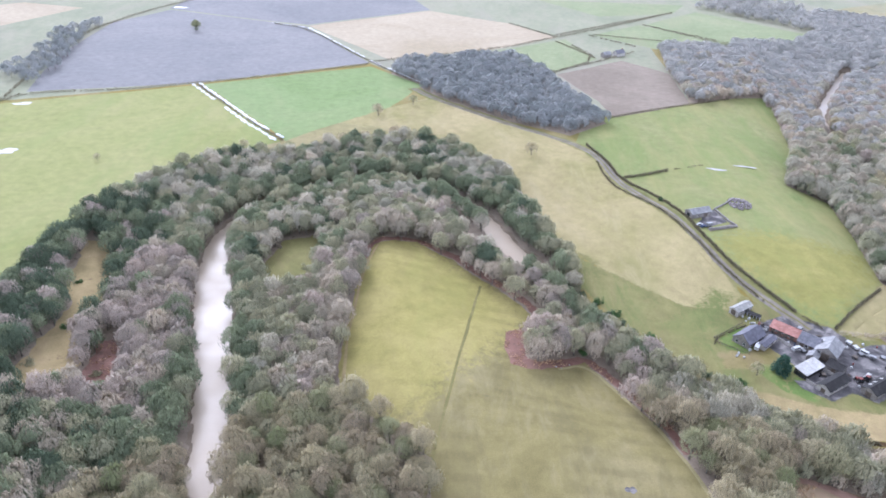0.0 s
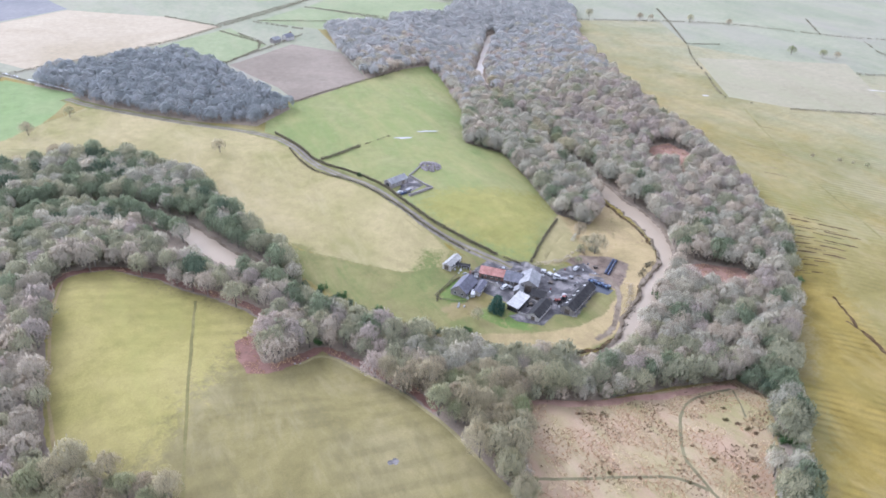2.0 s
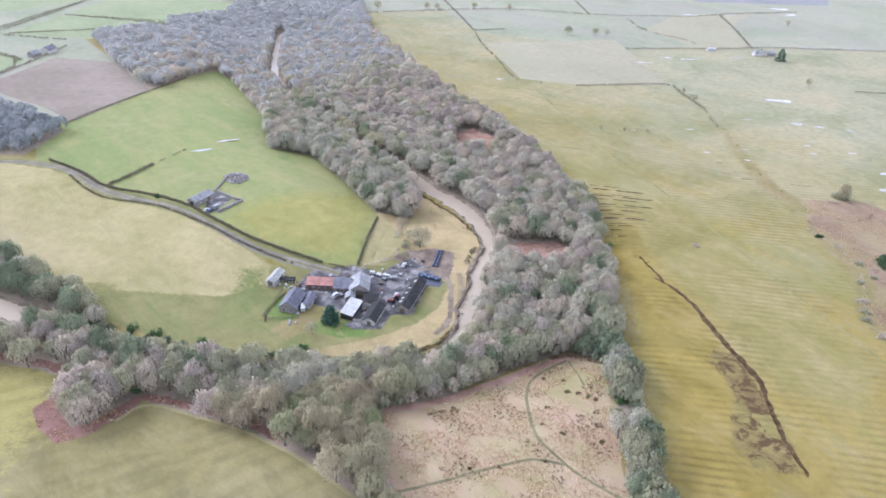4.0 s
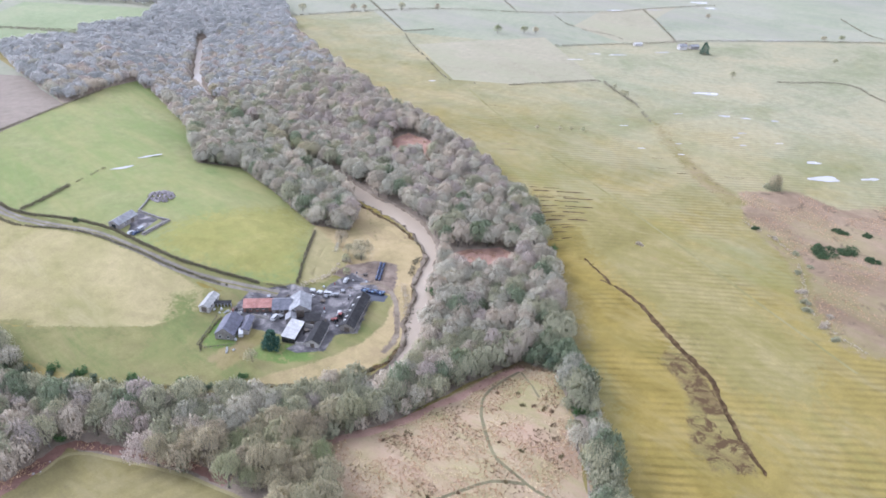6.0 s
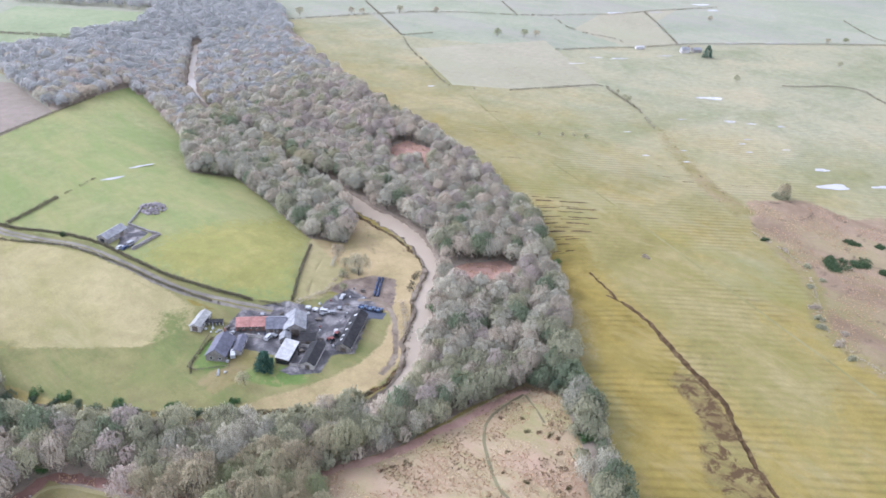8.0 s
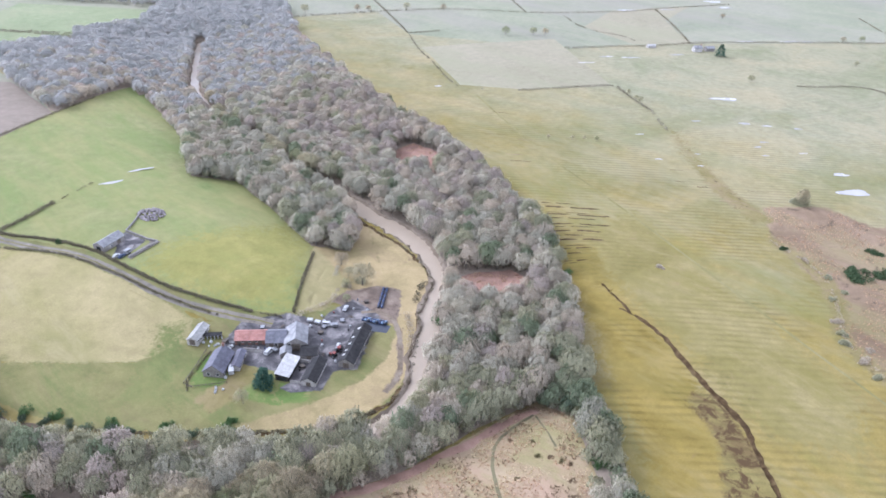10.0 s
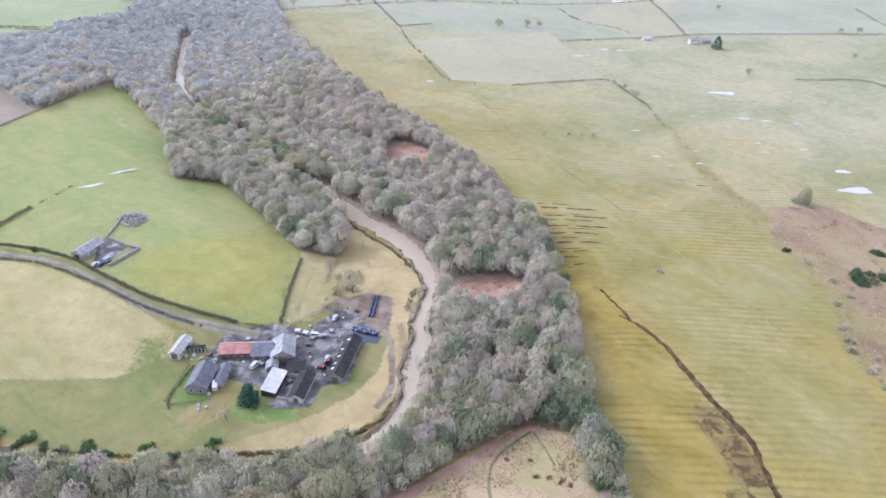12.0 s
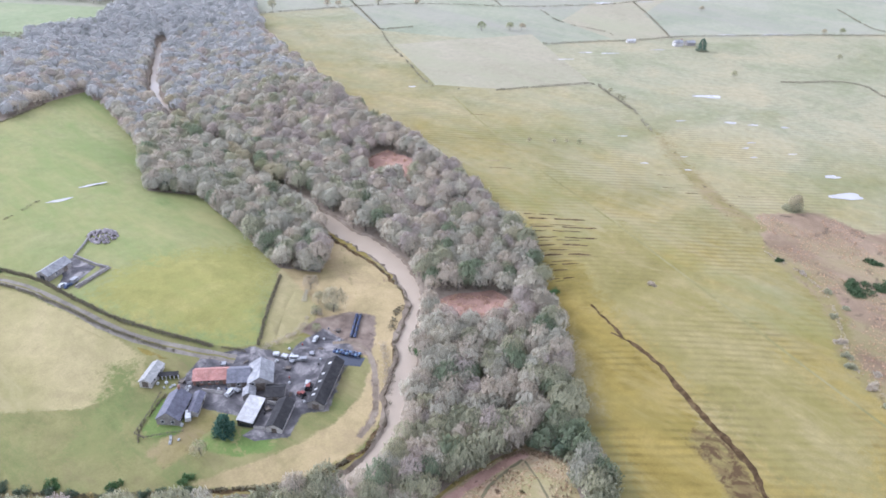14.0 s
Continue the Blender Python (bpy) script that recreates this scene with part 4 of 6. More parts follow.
def tree_arrays(seed, h, r, twigs, limbs=7, sides=5, ivy=0, middle=0.60, soft=0.5, cover=2.4):
    """Trunk with limbs, and a ragged crown of bare twigs. ivy: share of leafy growth about the stem."""
    rng = np.random.RandomState(seed)
    tv, tf = [], []

    def add(path, radii, n):
        v, f = tube(path, radii, n)
        k = len(tv)
        tv.extend(v)
        tf.extend((a + k, b + k, c + k) for a, b, c in f)

    lean = rng.uniform(-.06, .06, 2) * h
    top = np.array([lean[0], lean[1], h * 0.72])
    add([(0, 0, -0.8), (lean[0] * .2, lean[1] * .2, h * .25), top * (1, 1, .75), top], [.028 * h, .02 * h, .013 * h, .005 * h], sides)
    centre = np.array([lean[0], lean[1], h * middle])
    lobes = [centre]
    for i in range(limbs):
        a = 2 * math.pi * (i + rng.uniform(-.3, .3)) / limbs
        el = rng.uniform(.15, 1.0)
        end = centre + np.array([math.cos(a) * r * .72 * math.cos(el), math.sin(a) * r * .72 * math.cos(el), h * .36 * math.sin(el)])
        start = np.array([lean[0] * .4, lean[1] * .4, h * rng.uniform(.22, .5)])
        knee = start * .45 + end * .55 + np.array([0, 0, -.04 * h])
        add([start, knee, end], [.012 * h, .008 * h, .003 * h], 3)
        lobes.append(end)
    lobes = np.array(lobes)
    # upswept twig sprays that lie over a lobed dome, and looser ones about the limbs' ends
    n = twigs
    which = rng.randint(0, len(lobes), n)
    close = soft > 1   # seen from far off only: a closed, even crown
    dome = rng.rand(n) < (.97 if close else .87)
    u = unit(rng.normal(size=(n, 3)))
    u[:, 2] = np.where(u[:, 2] < -.45, -u[:, 2], u[:, 2])
    rad = np.where(dome, rng.uniform(.88 if close else .75, .97, n), rng.uniform(.3, 1.0, n))
    lump = 1 + .13 * np.sin(u[:, 0] * 4.5 + seed) * np.sin(u[:, 1] * 4.5 + seed * 2) + .05 * np.sin(u[:, 2] * 8 + seed)
    shell = centre + np.array([0, 0, -.05 * h]) + u * (rad * lump)[:, None] * np.array([r, r, h * .39])
    base = np.where(dome[:, None], shell, lobes[which] + u * (rad * .40)[:, None] * np.array([r, r, h * .30]))
    out = unit((base - centre) * np.array([1, 1, 1.2]) + np.array([0, 0, .10 * h]))
    rise = unit(np.array([0, 0, 1.0]) - out * out[:, 2:3] + out * (.08 if close else .36))
    way = unit(rise + rng.normal(size=(n, 3)) * (.12 if close else .28))
    long = .20 * h * (520 / n) ** .25
    length = rng.uniform(.65, 1.35, n) * long
    width = rng.uniform(.6, 1.4, n) * min(1.0, cover * 9.2 * r * r / (n * long))
    fan = np.where(rng.rand(n) < .5, 1.0, -1.0)[:, None]   # half of them taper upwards, half spread into fans
    cv, cf = slivers(rng, base - fan * way * (length * .5)[:, None], fan * way, length, width, out)
    ci = np.zeros(len(cf), int)
    if ivy:
        m = int(twigs * ivy)
        zz = rng.uniform(.1, .8, m) * h
        rr = r * .34 * np.sqrt(rng.uniform(.05, 1, m)) * (1.15 - zz / h) * 1.3
        aa = rng.uniform(0, 6.283, m)
        b = np.column_stack([np.cos(aa) * rr, np.sin(aa) * rr, zz]) + rng.normal(size=(m, 3)) * .25
        w = unit(np.column_stack([np.cos(aa), np.sin(aa), rng.uniform(-.5, .9, m)]) + rng.normal(size=(m, 3)) * .4)
        iv, jf = slivers(rng, b, w, rng.uniform(.35, .7, m), rng.uniform(.3, .55, m))
        cf = np.concatenate([cf, jf + len(cv)])
        cv = np.concatenate([cv, iv])
        ci = np.concatenate([ci, np.ones(m, int)])
    tv = np.array(tv)
    tn = unit(tv * np.array([1, 1, 0]) + np.array([1e-3, 0, .02]))
    mid = centre + np.array([0, 0, -min(soft, .7) * h])
    cn = unit(unit((cv - mid) * np.array([1, 1, r / (h * .42)])) + np.repeat(np.random.RandomState(seed + 1).normal(size=(len(cv) // 3, 3)) * .06, 3, 0))
    return tv, np.array(tf), cv, cf, ci, tn, cn


def scatter(plan, spacing, seed):
    rng = np.random.RandomState(seed)
    p = np.array(plan)
    x0, y0, x1, y1 = *p.min(0), *p.max(0)
    gx, gy = np.meshgrid(np.arange(x0, x1, spacing), np.arange(y0, y1, spacing * .87))
    gx = gx + (np.arange(gx.shape[0]) % 2)[:, None] * spacing / 2
    x = gx.ravel() + rng.uniform(-.36, .36, gx.size) * spacing
    y = gy.ravel() + rng.uniform(-.36, .36, gx.size) * spacing
    keep = inside(x, y, tuple(plan)) & (rng.rand(gx.size) > .05)
    return x[keep], y[keep]


FLOORS = [i for i, g in enumerate(REGIONS) if g[0].startswith("woodland_floor")]
VARIANTS = [tree_arrays(100 + i, 11.5 + (i % 3), 4.7 + .4 * (i % 4), 500, 2, 3, (0, 0, .4, 0, .2, 0, 0, .7)[i]) for i in range(8)]
THIN = [tree_arrays(200 + i, 10.0, 5.1, 170, 0, 3, 0, .58, 1.01) for i in range(4)]
NEAR_VARIANTS = []
for i in range(10):
    tv, tf, cv, cf, ci, tn, cn = tree_arrays(300 + i, 11.0 + 1.1 * (i % 4), 4.6 + .45 * (i % 3), 900, 9, 6, (0, .35, 0, 0, .8, 0, .2, 0, 1.3, 0)[i])
    NEAR_VARIANTS.append((mesh_of("trunk", tv, tf, [BARK]), mesh_of("crown", cv, cf, [TWIG_THING, IVY], ci, cn)))


for i in range(3):
    tv, tf, cv, cf, ci, tn, cn = tree_arrays(330 + i, 10.5, 5.2, 560, 13, 6, 0, 0.5, 0.5, 1.2)
    NEAR_VARIANTS.append((mesh_of("trunk", tv, tf, [BARK]), mesh_of("crown", cv, cf, [TWIG_THING, IVY], ci, cn)))


def lone_tree(x, y, variant, scale, turn, label="bare grey-brown tree with a ragged twig crown", group="", z=None):
    t = new("tree")
    trunk, crown = NEAR_VARIANTS[variant]
    part("trunk", trunk, None, t)
    part("crown", crown, None, t)
    t.matrix_basis = pose(x, y, height(x, y) if z is None else z, 0, 0, turn) @ Matrix.Diagonal((scale, scale, scale * 1.03, 1))
    return tagged(t, label, "tree", group)


def forest(name, places, kinds, tints, label, seed):
    """A whole wood as one mesh: kinds are tree shapes, tints(x, y, chance) picks a twig colour."""
    rng = np.random.RandomState(seed)
    vs, fs, ms, ns, tones, k = [], [], [], [], [], 0
    for x, y in zip(*places):
        tv, tf, cv, cf, ci, tn, cn = kinds[rng.randint(len(kinds))]
        a, s = rng.uniform(0, 6.283), rng.uniform(.78, 1.12)
        turn = np.array([[math.cos(a), -math.sin(a), 0], [math.sin(a), math.cos(a), 0], [0, 0, 1]]) * s
        here = np.array([x, y, height(x, y)])
        patch = noise.noise(Vector((x * .022, y * .022, seed)))   # like stands with like
        tint = tints(x, y, min(.999, max(0, .5 * rng.rand() + .25 + .55 * patch)))
        vs += [tv @ turn.T + here, cv @ turn.T + here]
        ns += [tn @ turn.T / s, cn @ turn.T / s]
        fs += [tf + k, cf + k + len(tv)]
        ms += [np.full(len(tf), 7), np.where(ci == 1, 5, tint)]
        tones.append(np.full(len(tv) + len(cv), rng.uniform(.05, 1)))
        k += len(tv) + len(cv)
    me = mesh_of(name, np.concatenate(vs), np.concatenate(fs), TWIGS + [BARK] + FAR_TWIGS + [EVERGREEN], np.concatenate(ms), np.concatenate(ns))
    me.attributes.new("tone", "FLOAT", "POINT").data.foreach_set("value", np.concatenate(tones).astype(np.float32))
    ob = new(name, me)
    return tagged(ob, label, "woodland", "", "stuff")


def west_tint(x, y, c):
    """Stands by where they grow: evergreens about the clearing, mauve birch above the river, ivy along the water, brown scrub at the field."""
    k = (c * 61.7) % 1
    if x < -150 and 195 < y < 345:
        return 10 if k < .55 else 3 if k < .75 else 5
    if -152 < x < -108 and 188 < y < 305:
        return 3 if k < .72 else 1 if k < .9 else 5
    water = float(seg_dist(np.array([x]), np.array([y]), RIVER)[0])
    if y > 300 and x < 60 and water > 18 and not (-60 < x < 20 and y < 372):
        return 0 if k < .30 else 5 if k < .58 else 2 if k < .80 else 10 if k < .93 else 4
    edge = float(seg_dist(np.array([x]), np.array([y]), NEAR_FIELD[:24])[0])
    if edge < 15:
        return 1 if k < .46 else 3 if k < .66 else 2
    if water < 17 and x < 70:
        return 5 if k < .62 else 2 if k < .9 else 0
    if x < -90:
        return 5 if k < .36 else 2 if k < .74 else 10 if k < .84 else 1
    return 2 if k < .60 else 0 if k < .68 else 1 if k < .82 else 3 if k < .88 else 5 if k < .98 else 4


def east_tint(x, y, c):
    """Ash and alder by the water, mauve and brown stands up the slope, ivy at the near corner."""
    k = (c * 53.3) % 1
    if y < 150:
        return 5 if k < .42 else 10 if k < .5 else 2 if k < .84 else 0
    if x > 305 and 270 < y < 470:
        return 3 if k < .36 else 1 if k < .72 else 0 if k < .94 else 2
    if x < 292 and y > 300:
        return 0 if k < .46 else 2 if k < .66 else 5 if k < .78 else 1
    return 0 if k < .36 else 1 if k < .66 else 2 if k < .80 else 3 if k < .90 else 4 if k < .92 else 5


# farther trees more often take the haze-tinted twig colours
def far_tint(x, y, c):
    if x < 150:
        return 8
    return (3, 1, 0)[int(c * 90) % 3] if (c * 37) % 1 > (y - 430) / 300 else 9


def wood_places(plan, spacing, seed):
    x, y = scatter(plan, spacing, seed)
    ok = np.isin(region_index(x, y), FLOORS) & (seg_dist(x, y, RIVER) > np.where(y > 505, 6.6, np.where((x > 60) & (x < 180) & (y < 290), 3.0, 4.4))) & (seg_dist(x, y, ((8, 360), (22, 330), (38, 302))) > 5.5)
    return x[ok], y[ok]


def edge_places(plan, seed, step, inset):
    """Places just inside the edge of a wood, for its low outer growth."""
    rng = np.random.RandomState(seed)
    out = []
    for (ax, ay), (bx, by) in zip(plan, plan[1:] + plan[:1]):
        d = math.hypot(bx - ax, by - ay)
        for i in range(int(d / step + rng.rand())):
            s = rng.rand()
            nx, ny = -(by - ay) / d, (bx - ax) / d
            x, y, k = ax + (bx - ax) * s, ay + (by - ay) * s, inset * rng.uniform(.3, 1.3)
            side = 1 if inside(np.array([x + nx]), np.array([y + ny]), plan)[0] else -1
            out.append((x + nx * k * side, y + ny * k * side))
    x, y = np.array(out).T
    ok = np.isin(region_index(x, y), FLOORS) & (seg_dist(x, y, RIVER) > 4.8) & (y < 520)
    return x[ok], y[ok]


SHRUBS = [tree_arrays(400 + i, 5.6 + i, 2.9 + .3 * i, 170, 3, 3, (0, .4, 0, .2)[i], .5) for i in range(4)]
wx, wy = wood_places(REGIONS[FLOORS[0]][1], 5.7, 11)
far_off = np.hypot(wx - 20, wy - 40)
near = far_off < np.sort(far_off)[250]
forest("woodland_west", (wx[~near], wy[~near]), VARIANTS, west_tint, "dense bare winter woodland with some ivy on the river slopes", 21)
rng = np.random.RandomState(8)
for x, y in list(zip(wx[near], wy[near])):
    lone_tree(x, y, (1, 4, 4, 6, 8, 8)[rng.randint(6)] if x < -82 and rng.rand() < .55 else rng.randint(10), rng.uniform(.72, 1.15), rng.uniform(0, 360), group="trees of the near wood")
DISTANT_WOODS = (((-341, 560), (-350, 640), (-378, 735), (-372, 800), (-384, 790), (-404, 720), (-388, 640), (-380, 580)), ((330, 985), (430, 860), (455, 880), (480, 1010), (380, 1060)))
dx, dy = zip(*(scatter(plan, 11, 40 + k) for k, plan in enumerate(DISTANT_WOODS)))
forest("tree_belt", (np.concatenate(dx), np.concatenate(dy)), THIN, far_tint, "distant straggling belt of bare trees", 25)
ex, ey = wood_places(REGIONS[FLOORS[1]][1], 6.0, 12)
close = ey < 470 + 60 * np.random.RandomState(18).rand(len(ey))   # no hard line between the stands
thin = np.random.RandomState(16).rand(len(ex)) < .95
forest("woodland_east", (ex[close], ey[close]), VARIANTS, east_tint, "dense bare grey and mauve woodland beside the river", 22)
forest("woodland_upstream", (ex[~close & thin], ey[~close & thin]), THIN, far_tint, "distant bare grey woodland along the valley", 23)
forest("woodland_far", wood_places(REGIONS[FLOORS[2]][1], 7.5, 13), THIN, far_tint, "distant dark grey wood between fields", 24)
forest("scrub_edge_west", edge_places(WOOD_WEST, 14, 2.7, 2.2), SHRUBS, west_tint, "low bare scrub along the wood edge", 26)
forest("scrub_edge_east", edge_places(WOOD_EAST, 15, 2.2, 2.2), SHRUBS, east_tint, "low bare scrub along the wood edge beside pasture", 27)

# ---- hedges, walls, fences ----
def along(line, step):
    """Places and directions every step metres along a line."""
    out = []
    for (ax, ay, *_), (bx, by, *_) in zip(line[:-1], line[1:]):
        d = math.hypot(bx - ax, by - ay)
        n = max(1, round(d / step))
        out += [(ax + (bx - ax) * i / n, ay + (by - ay) * i / n, math.atan2(by - ay, bx - ax)) for i in range(n)]
    return out


def bushy(seed, spots, per_spot, leaf, material, name):
    """A mesh of short leafy or twiggy sprays round spots (x, y, z, radius, height)."""
    rng = np.random.RandomState(seed)
    s = np.repeat(np.array(spots, float), per_spot, 0)
    n = len(s)
    u = unit(rng.normal(size=(n, 3)))
    u[:, 2] = np.abs(u[:, 2])
    base = s[:, :3] + u * np.column_stack([s[:, 3], s[:, 3], s[:, 4]]) * rng.uniform(.35, 1, n)[:, None]
    way = unit(u * .5 + np.array([0, 0, .4]) + rng.normal(size=(n, 3)) * .6)
    v, f = slivers(rng, base, way, rng.uniform(.7, 1.3, n) * leaf, rng.uniform(.4, .75, n) * leaf, u)
    return mesh_of(name, v, f, [material])


def hedge(line, tall, wide, label, seed, per=26, leaf=0.5, gaps=0.0, mat=None, step=1.1):
    rng = np.random.RandomState(seed)
    spots = []
    for x, y, _ in along(rounded(line, 1), step):
        if rng.rand() < gaps:
            continue
        k = rng.uniform(.7, 1.25)
        spots.append((x + rng.uniform(-.3, .3), y + rng.uniform(-.3, .3), height(x, y) + .05, wide * k / 2, tall * k))
    return tagged(new("hedge", bushy(seed, spots, per, leaf, mat or HEDGE_TWIG, "hedge")), label, "hedge")


def bush(x, y, r, h, mat, label, seed, per=260, leaf=0.55, category="bush"):
    rng = np.random.RandomState(seed + 500)
    spots = [(rng.normal() * r * .4, rng.normal() * r * .4, 0, r * rng.uniform(.32, .68), h * rng.uniform(.4, 1.0)) for _ in range(7)]
    per = per // 2
    ob = new("bush", bushy(seed, spots, per, leaf, mat, "bush"))
    ob.location = (x, y, height(x, y) - .1)
    return tagged(ob, label, category)


hedge(((99, 466), (108, 438), (111, 408), (129, 384), (139, 360), (142, 337), (147, 312), (157, 293), (168, 273)), 1.5, 2.0, "clipped dark brown hedge along the lane", 31, 90)
hedge(((170, 270), (176, 262)), 1.3, 1.6, "short dark hedge at the farm entrance", 32)
hedge(((101, 436), (102, 410), (107, 393), (125, 372), (134, 345), (140, 316), (147, 298), (156, 281)), 1.1, 2.0, "scruffy dark brown growth along the lane verge", 33, 50, 0.45, 0.12)
hedge(((115, 411), (130, 417), (146, 425)), 1.8, 2.4, "dark overgrown hedge in the green field", 34, 80)
hedge(((146, 425), (160, 431), (172, 436)), 1.0, 1.6, "broken line of small shrubs in the green field", 35, 20, 0.45, 0.6)
hedge(((218, 295), (196, 275), (180, 261)), 1.4, 1.6, "dark hedge between field and paddock", 36, 70)
hedge(((125, 524), (160, 546), (202, 566), (240, 584)), 1.6, 2.2, "dark hedge at the top of the green field", 37, 22, 0.6)
FIELD_HEDGES = (((-420, 478), (-344, 514), (-336, 538), (-273, 552), (-214, 578), (-147, 612), (-75, 656)), ((-211, 575), (-174, 527), (-141, 485), (-113, 455)),
                ((-200, 811), (-158, 792), (-76, 664), (-24, 597)), ((-76, 662), (-57, 673), (49, 728), (122, 793), (200, 862), (290, 950)), ((95, 645), (149, 703), (129, 757)),
                ((162, 809), (226, 790), (308, 772)), ((232, 869), (313, 783)), ((-344, 516), (-362, 600), (-385, 733), (-360, 860), (-330, 930)), ((69, 853), (118, 790)),
                ((680, 758), (633, 677), (600, 623), (578, 587)), ((578, 587), (540, 537), (513, 488), (486, 448), (476, 426)),
                ((520, 728), (565, 712), (629, 692), (698, 662), (743, 623), (785, 573), (836, 537), (914, 497), (950, 490), (1075, 440)), ((839, 652), (784, 586)), ((580, 590), (616, 576)),
                ((807, 544), (759, 483), (767, 431), (753, 408)), ((664, 443), (709, 418), (762, 385), (806, 365), (843, 340), (926, 278), (1021, 197), (1100, 130)), ((946, 489), (874, 427), (796, 367)),
                ((480, 413), (492, 401)), ((508, 386), (565, 355), (589, 340), (573, 321), (560, 300), (547, 282)), ((547, 282), (530, 267), (514, 252)),
                ((722, 227), (736, 211), (764, 193), (772, 170), (744, 148), (736, 134), (715, 110)), ((1136, 285), (1045, 227), (1038, 206)), ((241, 859), (307, 774)), ((118, 799), (179, 853), (261, 923)), ((156, 804), (199, 758)), ((115, 770), (147, 704)), ((86, 642), (144, 689), (192, 736)))
for k, line in enumerate(FIELD_HEDGES):
    ragged_line = k in (10, 12, 14, 17, 19)
    hedge(line, (1.7, 1.2, 1.5, 2.2)[k % 4], 2.6, "gappy distant field hedge of low bushes" if ragged_line else "distant dark field hedge", 40 + k, 16, 1.0, 0.55 if ragged_line else (0.05, 0.2, 0.1, 0.05, 0.15)[k % 5], FAR_HEDGE, 2.0)


def box(bm, x0, x1, y0, y1, z0, z1):
    v = [bm.verts.new((x, y, z)) for z in (z0, z1) for x, y in ((x0, y0), (x1, y0), (x1, y1), (x0, y1))]
    for f in ((3, 2, 1, 0), (4, 5, 6, 7), (0, 1, 5, 4), (1, 2, 6, 5), (2, 3, 7, 6), (3, 0, 4, 7)):
        bm.faces.new([v[i] for i in f])
    return v


def block(x0, x1, y0, y1, z0, z1, bevel=0.0):
    bm = bmesh.new()
    box(bm, x0, x1, y0, y1, z0, z1)
    if bevel:
        bmesh.ops.bevel(bm, geom=bm.edges[:], offset=bevel, segments=2, affect="EDGES", clamp_overlap=True)
    return bm


def low_wall(line, tall, thick, mat, label, seed):
    """A dry-stone wall: uneven coping stones over a battered body."""
    rng = np.random.RandomState(seed)
    w = new("stone_wall")
    tagged(w, label, "wall")
    bm, cap = bmesh.new(), bmesh.new()
    for (ax, ay), (bx, by) in zip(line[:-1], line[1:]):
        d, a = math.hypot(bx - ax, by - ay), math.atan2(by - ay, bx - ax)
        n = max(1, int(d / .9))
        for i in range(n):
            s = (i + .5) / n
            m = Matrix.Translation((ax + (bx - ax) * s, ay + (by - ay) * s, height(ax + (bx - ax) * s, ay + (by - ay) * s))) @ Matrix.Rotation(a, 4, "Z")
            h = tall * rng.uniform(.9, 1.06)
            for target, args in ((bm, (-d / n / 2 - .02, d / n / 2 + .02, -thick / 2, thick / 2, -.3, h)), (cap, (-d / n / 2 + .05, d / n / 2 - .05, -thick * .6, thick * .6, h, h + .14))):
                v = box(target, *args)
                bmesh.ops.transform(target, matrix=m, verts=v)
    part("wall_body", bm, mat, w)
    part("coping", cap, STONE, w)
    return w


def fence(line, label, tall=1.1, gap=2.4):
    f = new("fence")
    tagged(f, label, "fence")
    spots = along(line, gap) + [(*line[-1][:2], 0)]
    for (x, y, a) in spots:
        bm = block(-.07, .07, -.07, .07, -.4, tall, .015)
        bm.transform(Matrix.Translation((x, y, height(x, y))) @ Matrix.Rotation(a, 4, "Z"))
        part("post", bm, WOOD, f)
    for (x0, y0, _), (x1, y1, _) in zip(spots[:-1], spots[1:]):
        d, a = math.hypot(x1 - x0, y1 - y0), math.atan2(y1 - y0, x1 - x0)
        for z in (.35, .65, .95):
            bm = block(0, d, -.025, .025, z * tall - .05, z * tall + .05)
            bm.transform(Matrix.Translation((x0, y0, height(x0, y0))) @ Matrix.Rotation(a, 4, "Z"))
            part("rail", bm, WOOD, f)
    return f


# ---- farm buildings ----
def slab(p, q, r, s, thick):
    """A roof plane through four corners, with thickness."""
    bm = bmesh.new()
    v = [Vector(c) for c in (p, q, r, s)]
    n = (v[1] - v[0]).cross(v[3] - v[0]).normalized() * thick
    if n.z < 0:
        n = -n
    lo, hi = [bm.verts.new(c) for c in v], [bm.verts.new(c + n) for c in v]
    bm.faces.new(lo[::-1])
    bm.faces.new(hi)
    for i in range(4):
        bm.faces.new((lo[i], lo[(i + 1) % 4], hi[(i + 1) % 4], hi[i]))
    bmesh.ops.recalc_face_normals(bm, faces=bm.faces[:])
    return bm


def opening(kind, parent, side, pos, sill, w, h, L, W, frame_mat, leaf_mat):
    """A door or window in one of the walls: front (y-), back (y+), left (x-) or right (x+) of the building's own axes."""
    turn = {"front": pose(pos, -W / 2, 0), "back": pose(pos, W / 2, 0, 0, 0, 180), "left": pose(-L / 2, pos, 0, 0, 0, -90), "right": pose(L / 2, pos, 0, 0, 0, 90)}[side]
    bm = bmesh.new()
    for a in ((-w / 2 - .1, -w / 2, -.08, .1, sill, sill + h + .1), (w / 2, w / 2 + .1, -.08, .1, sill, sill + h + .1), (-w / 2, w / 2, -.08, .1, sill + h, sill + h + .1), (-w / 2 - .1, w / 2 + .1, -.12, .1, sill - .08, sill)):
        box(bm, *a)
    bm.transform(turn)
    o = part(kind, bm, frame_mat, parent)
    bm = block(-w / 2, w / 2, -.03, .05, sill, sill + h)
    bm.transform(turn)
    part("pane" if kind == "window" else "door_leaf", bm, leaf_mat, o)
    return o


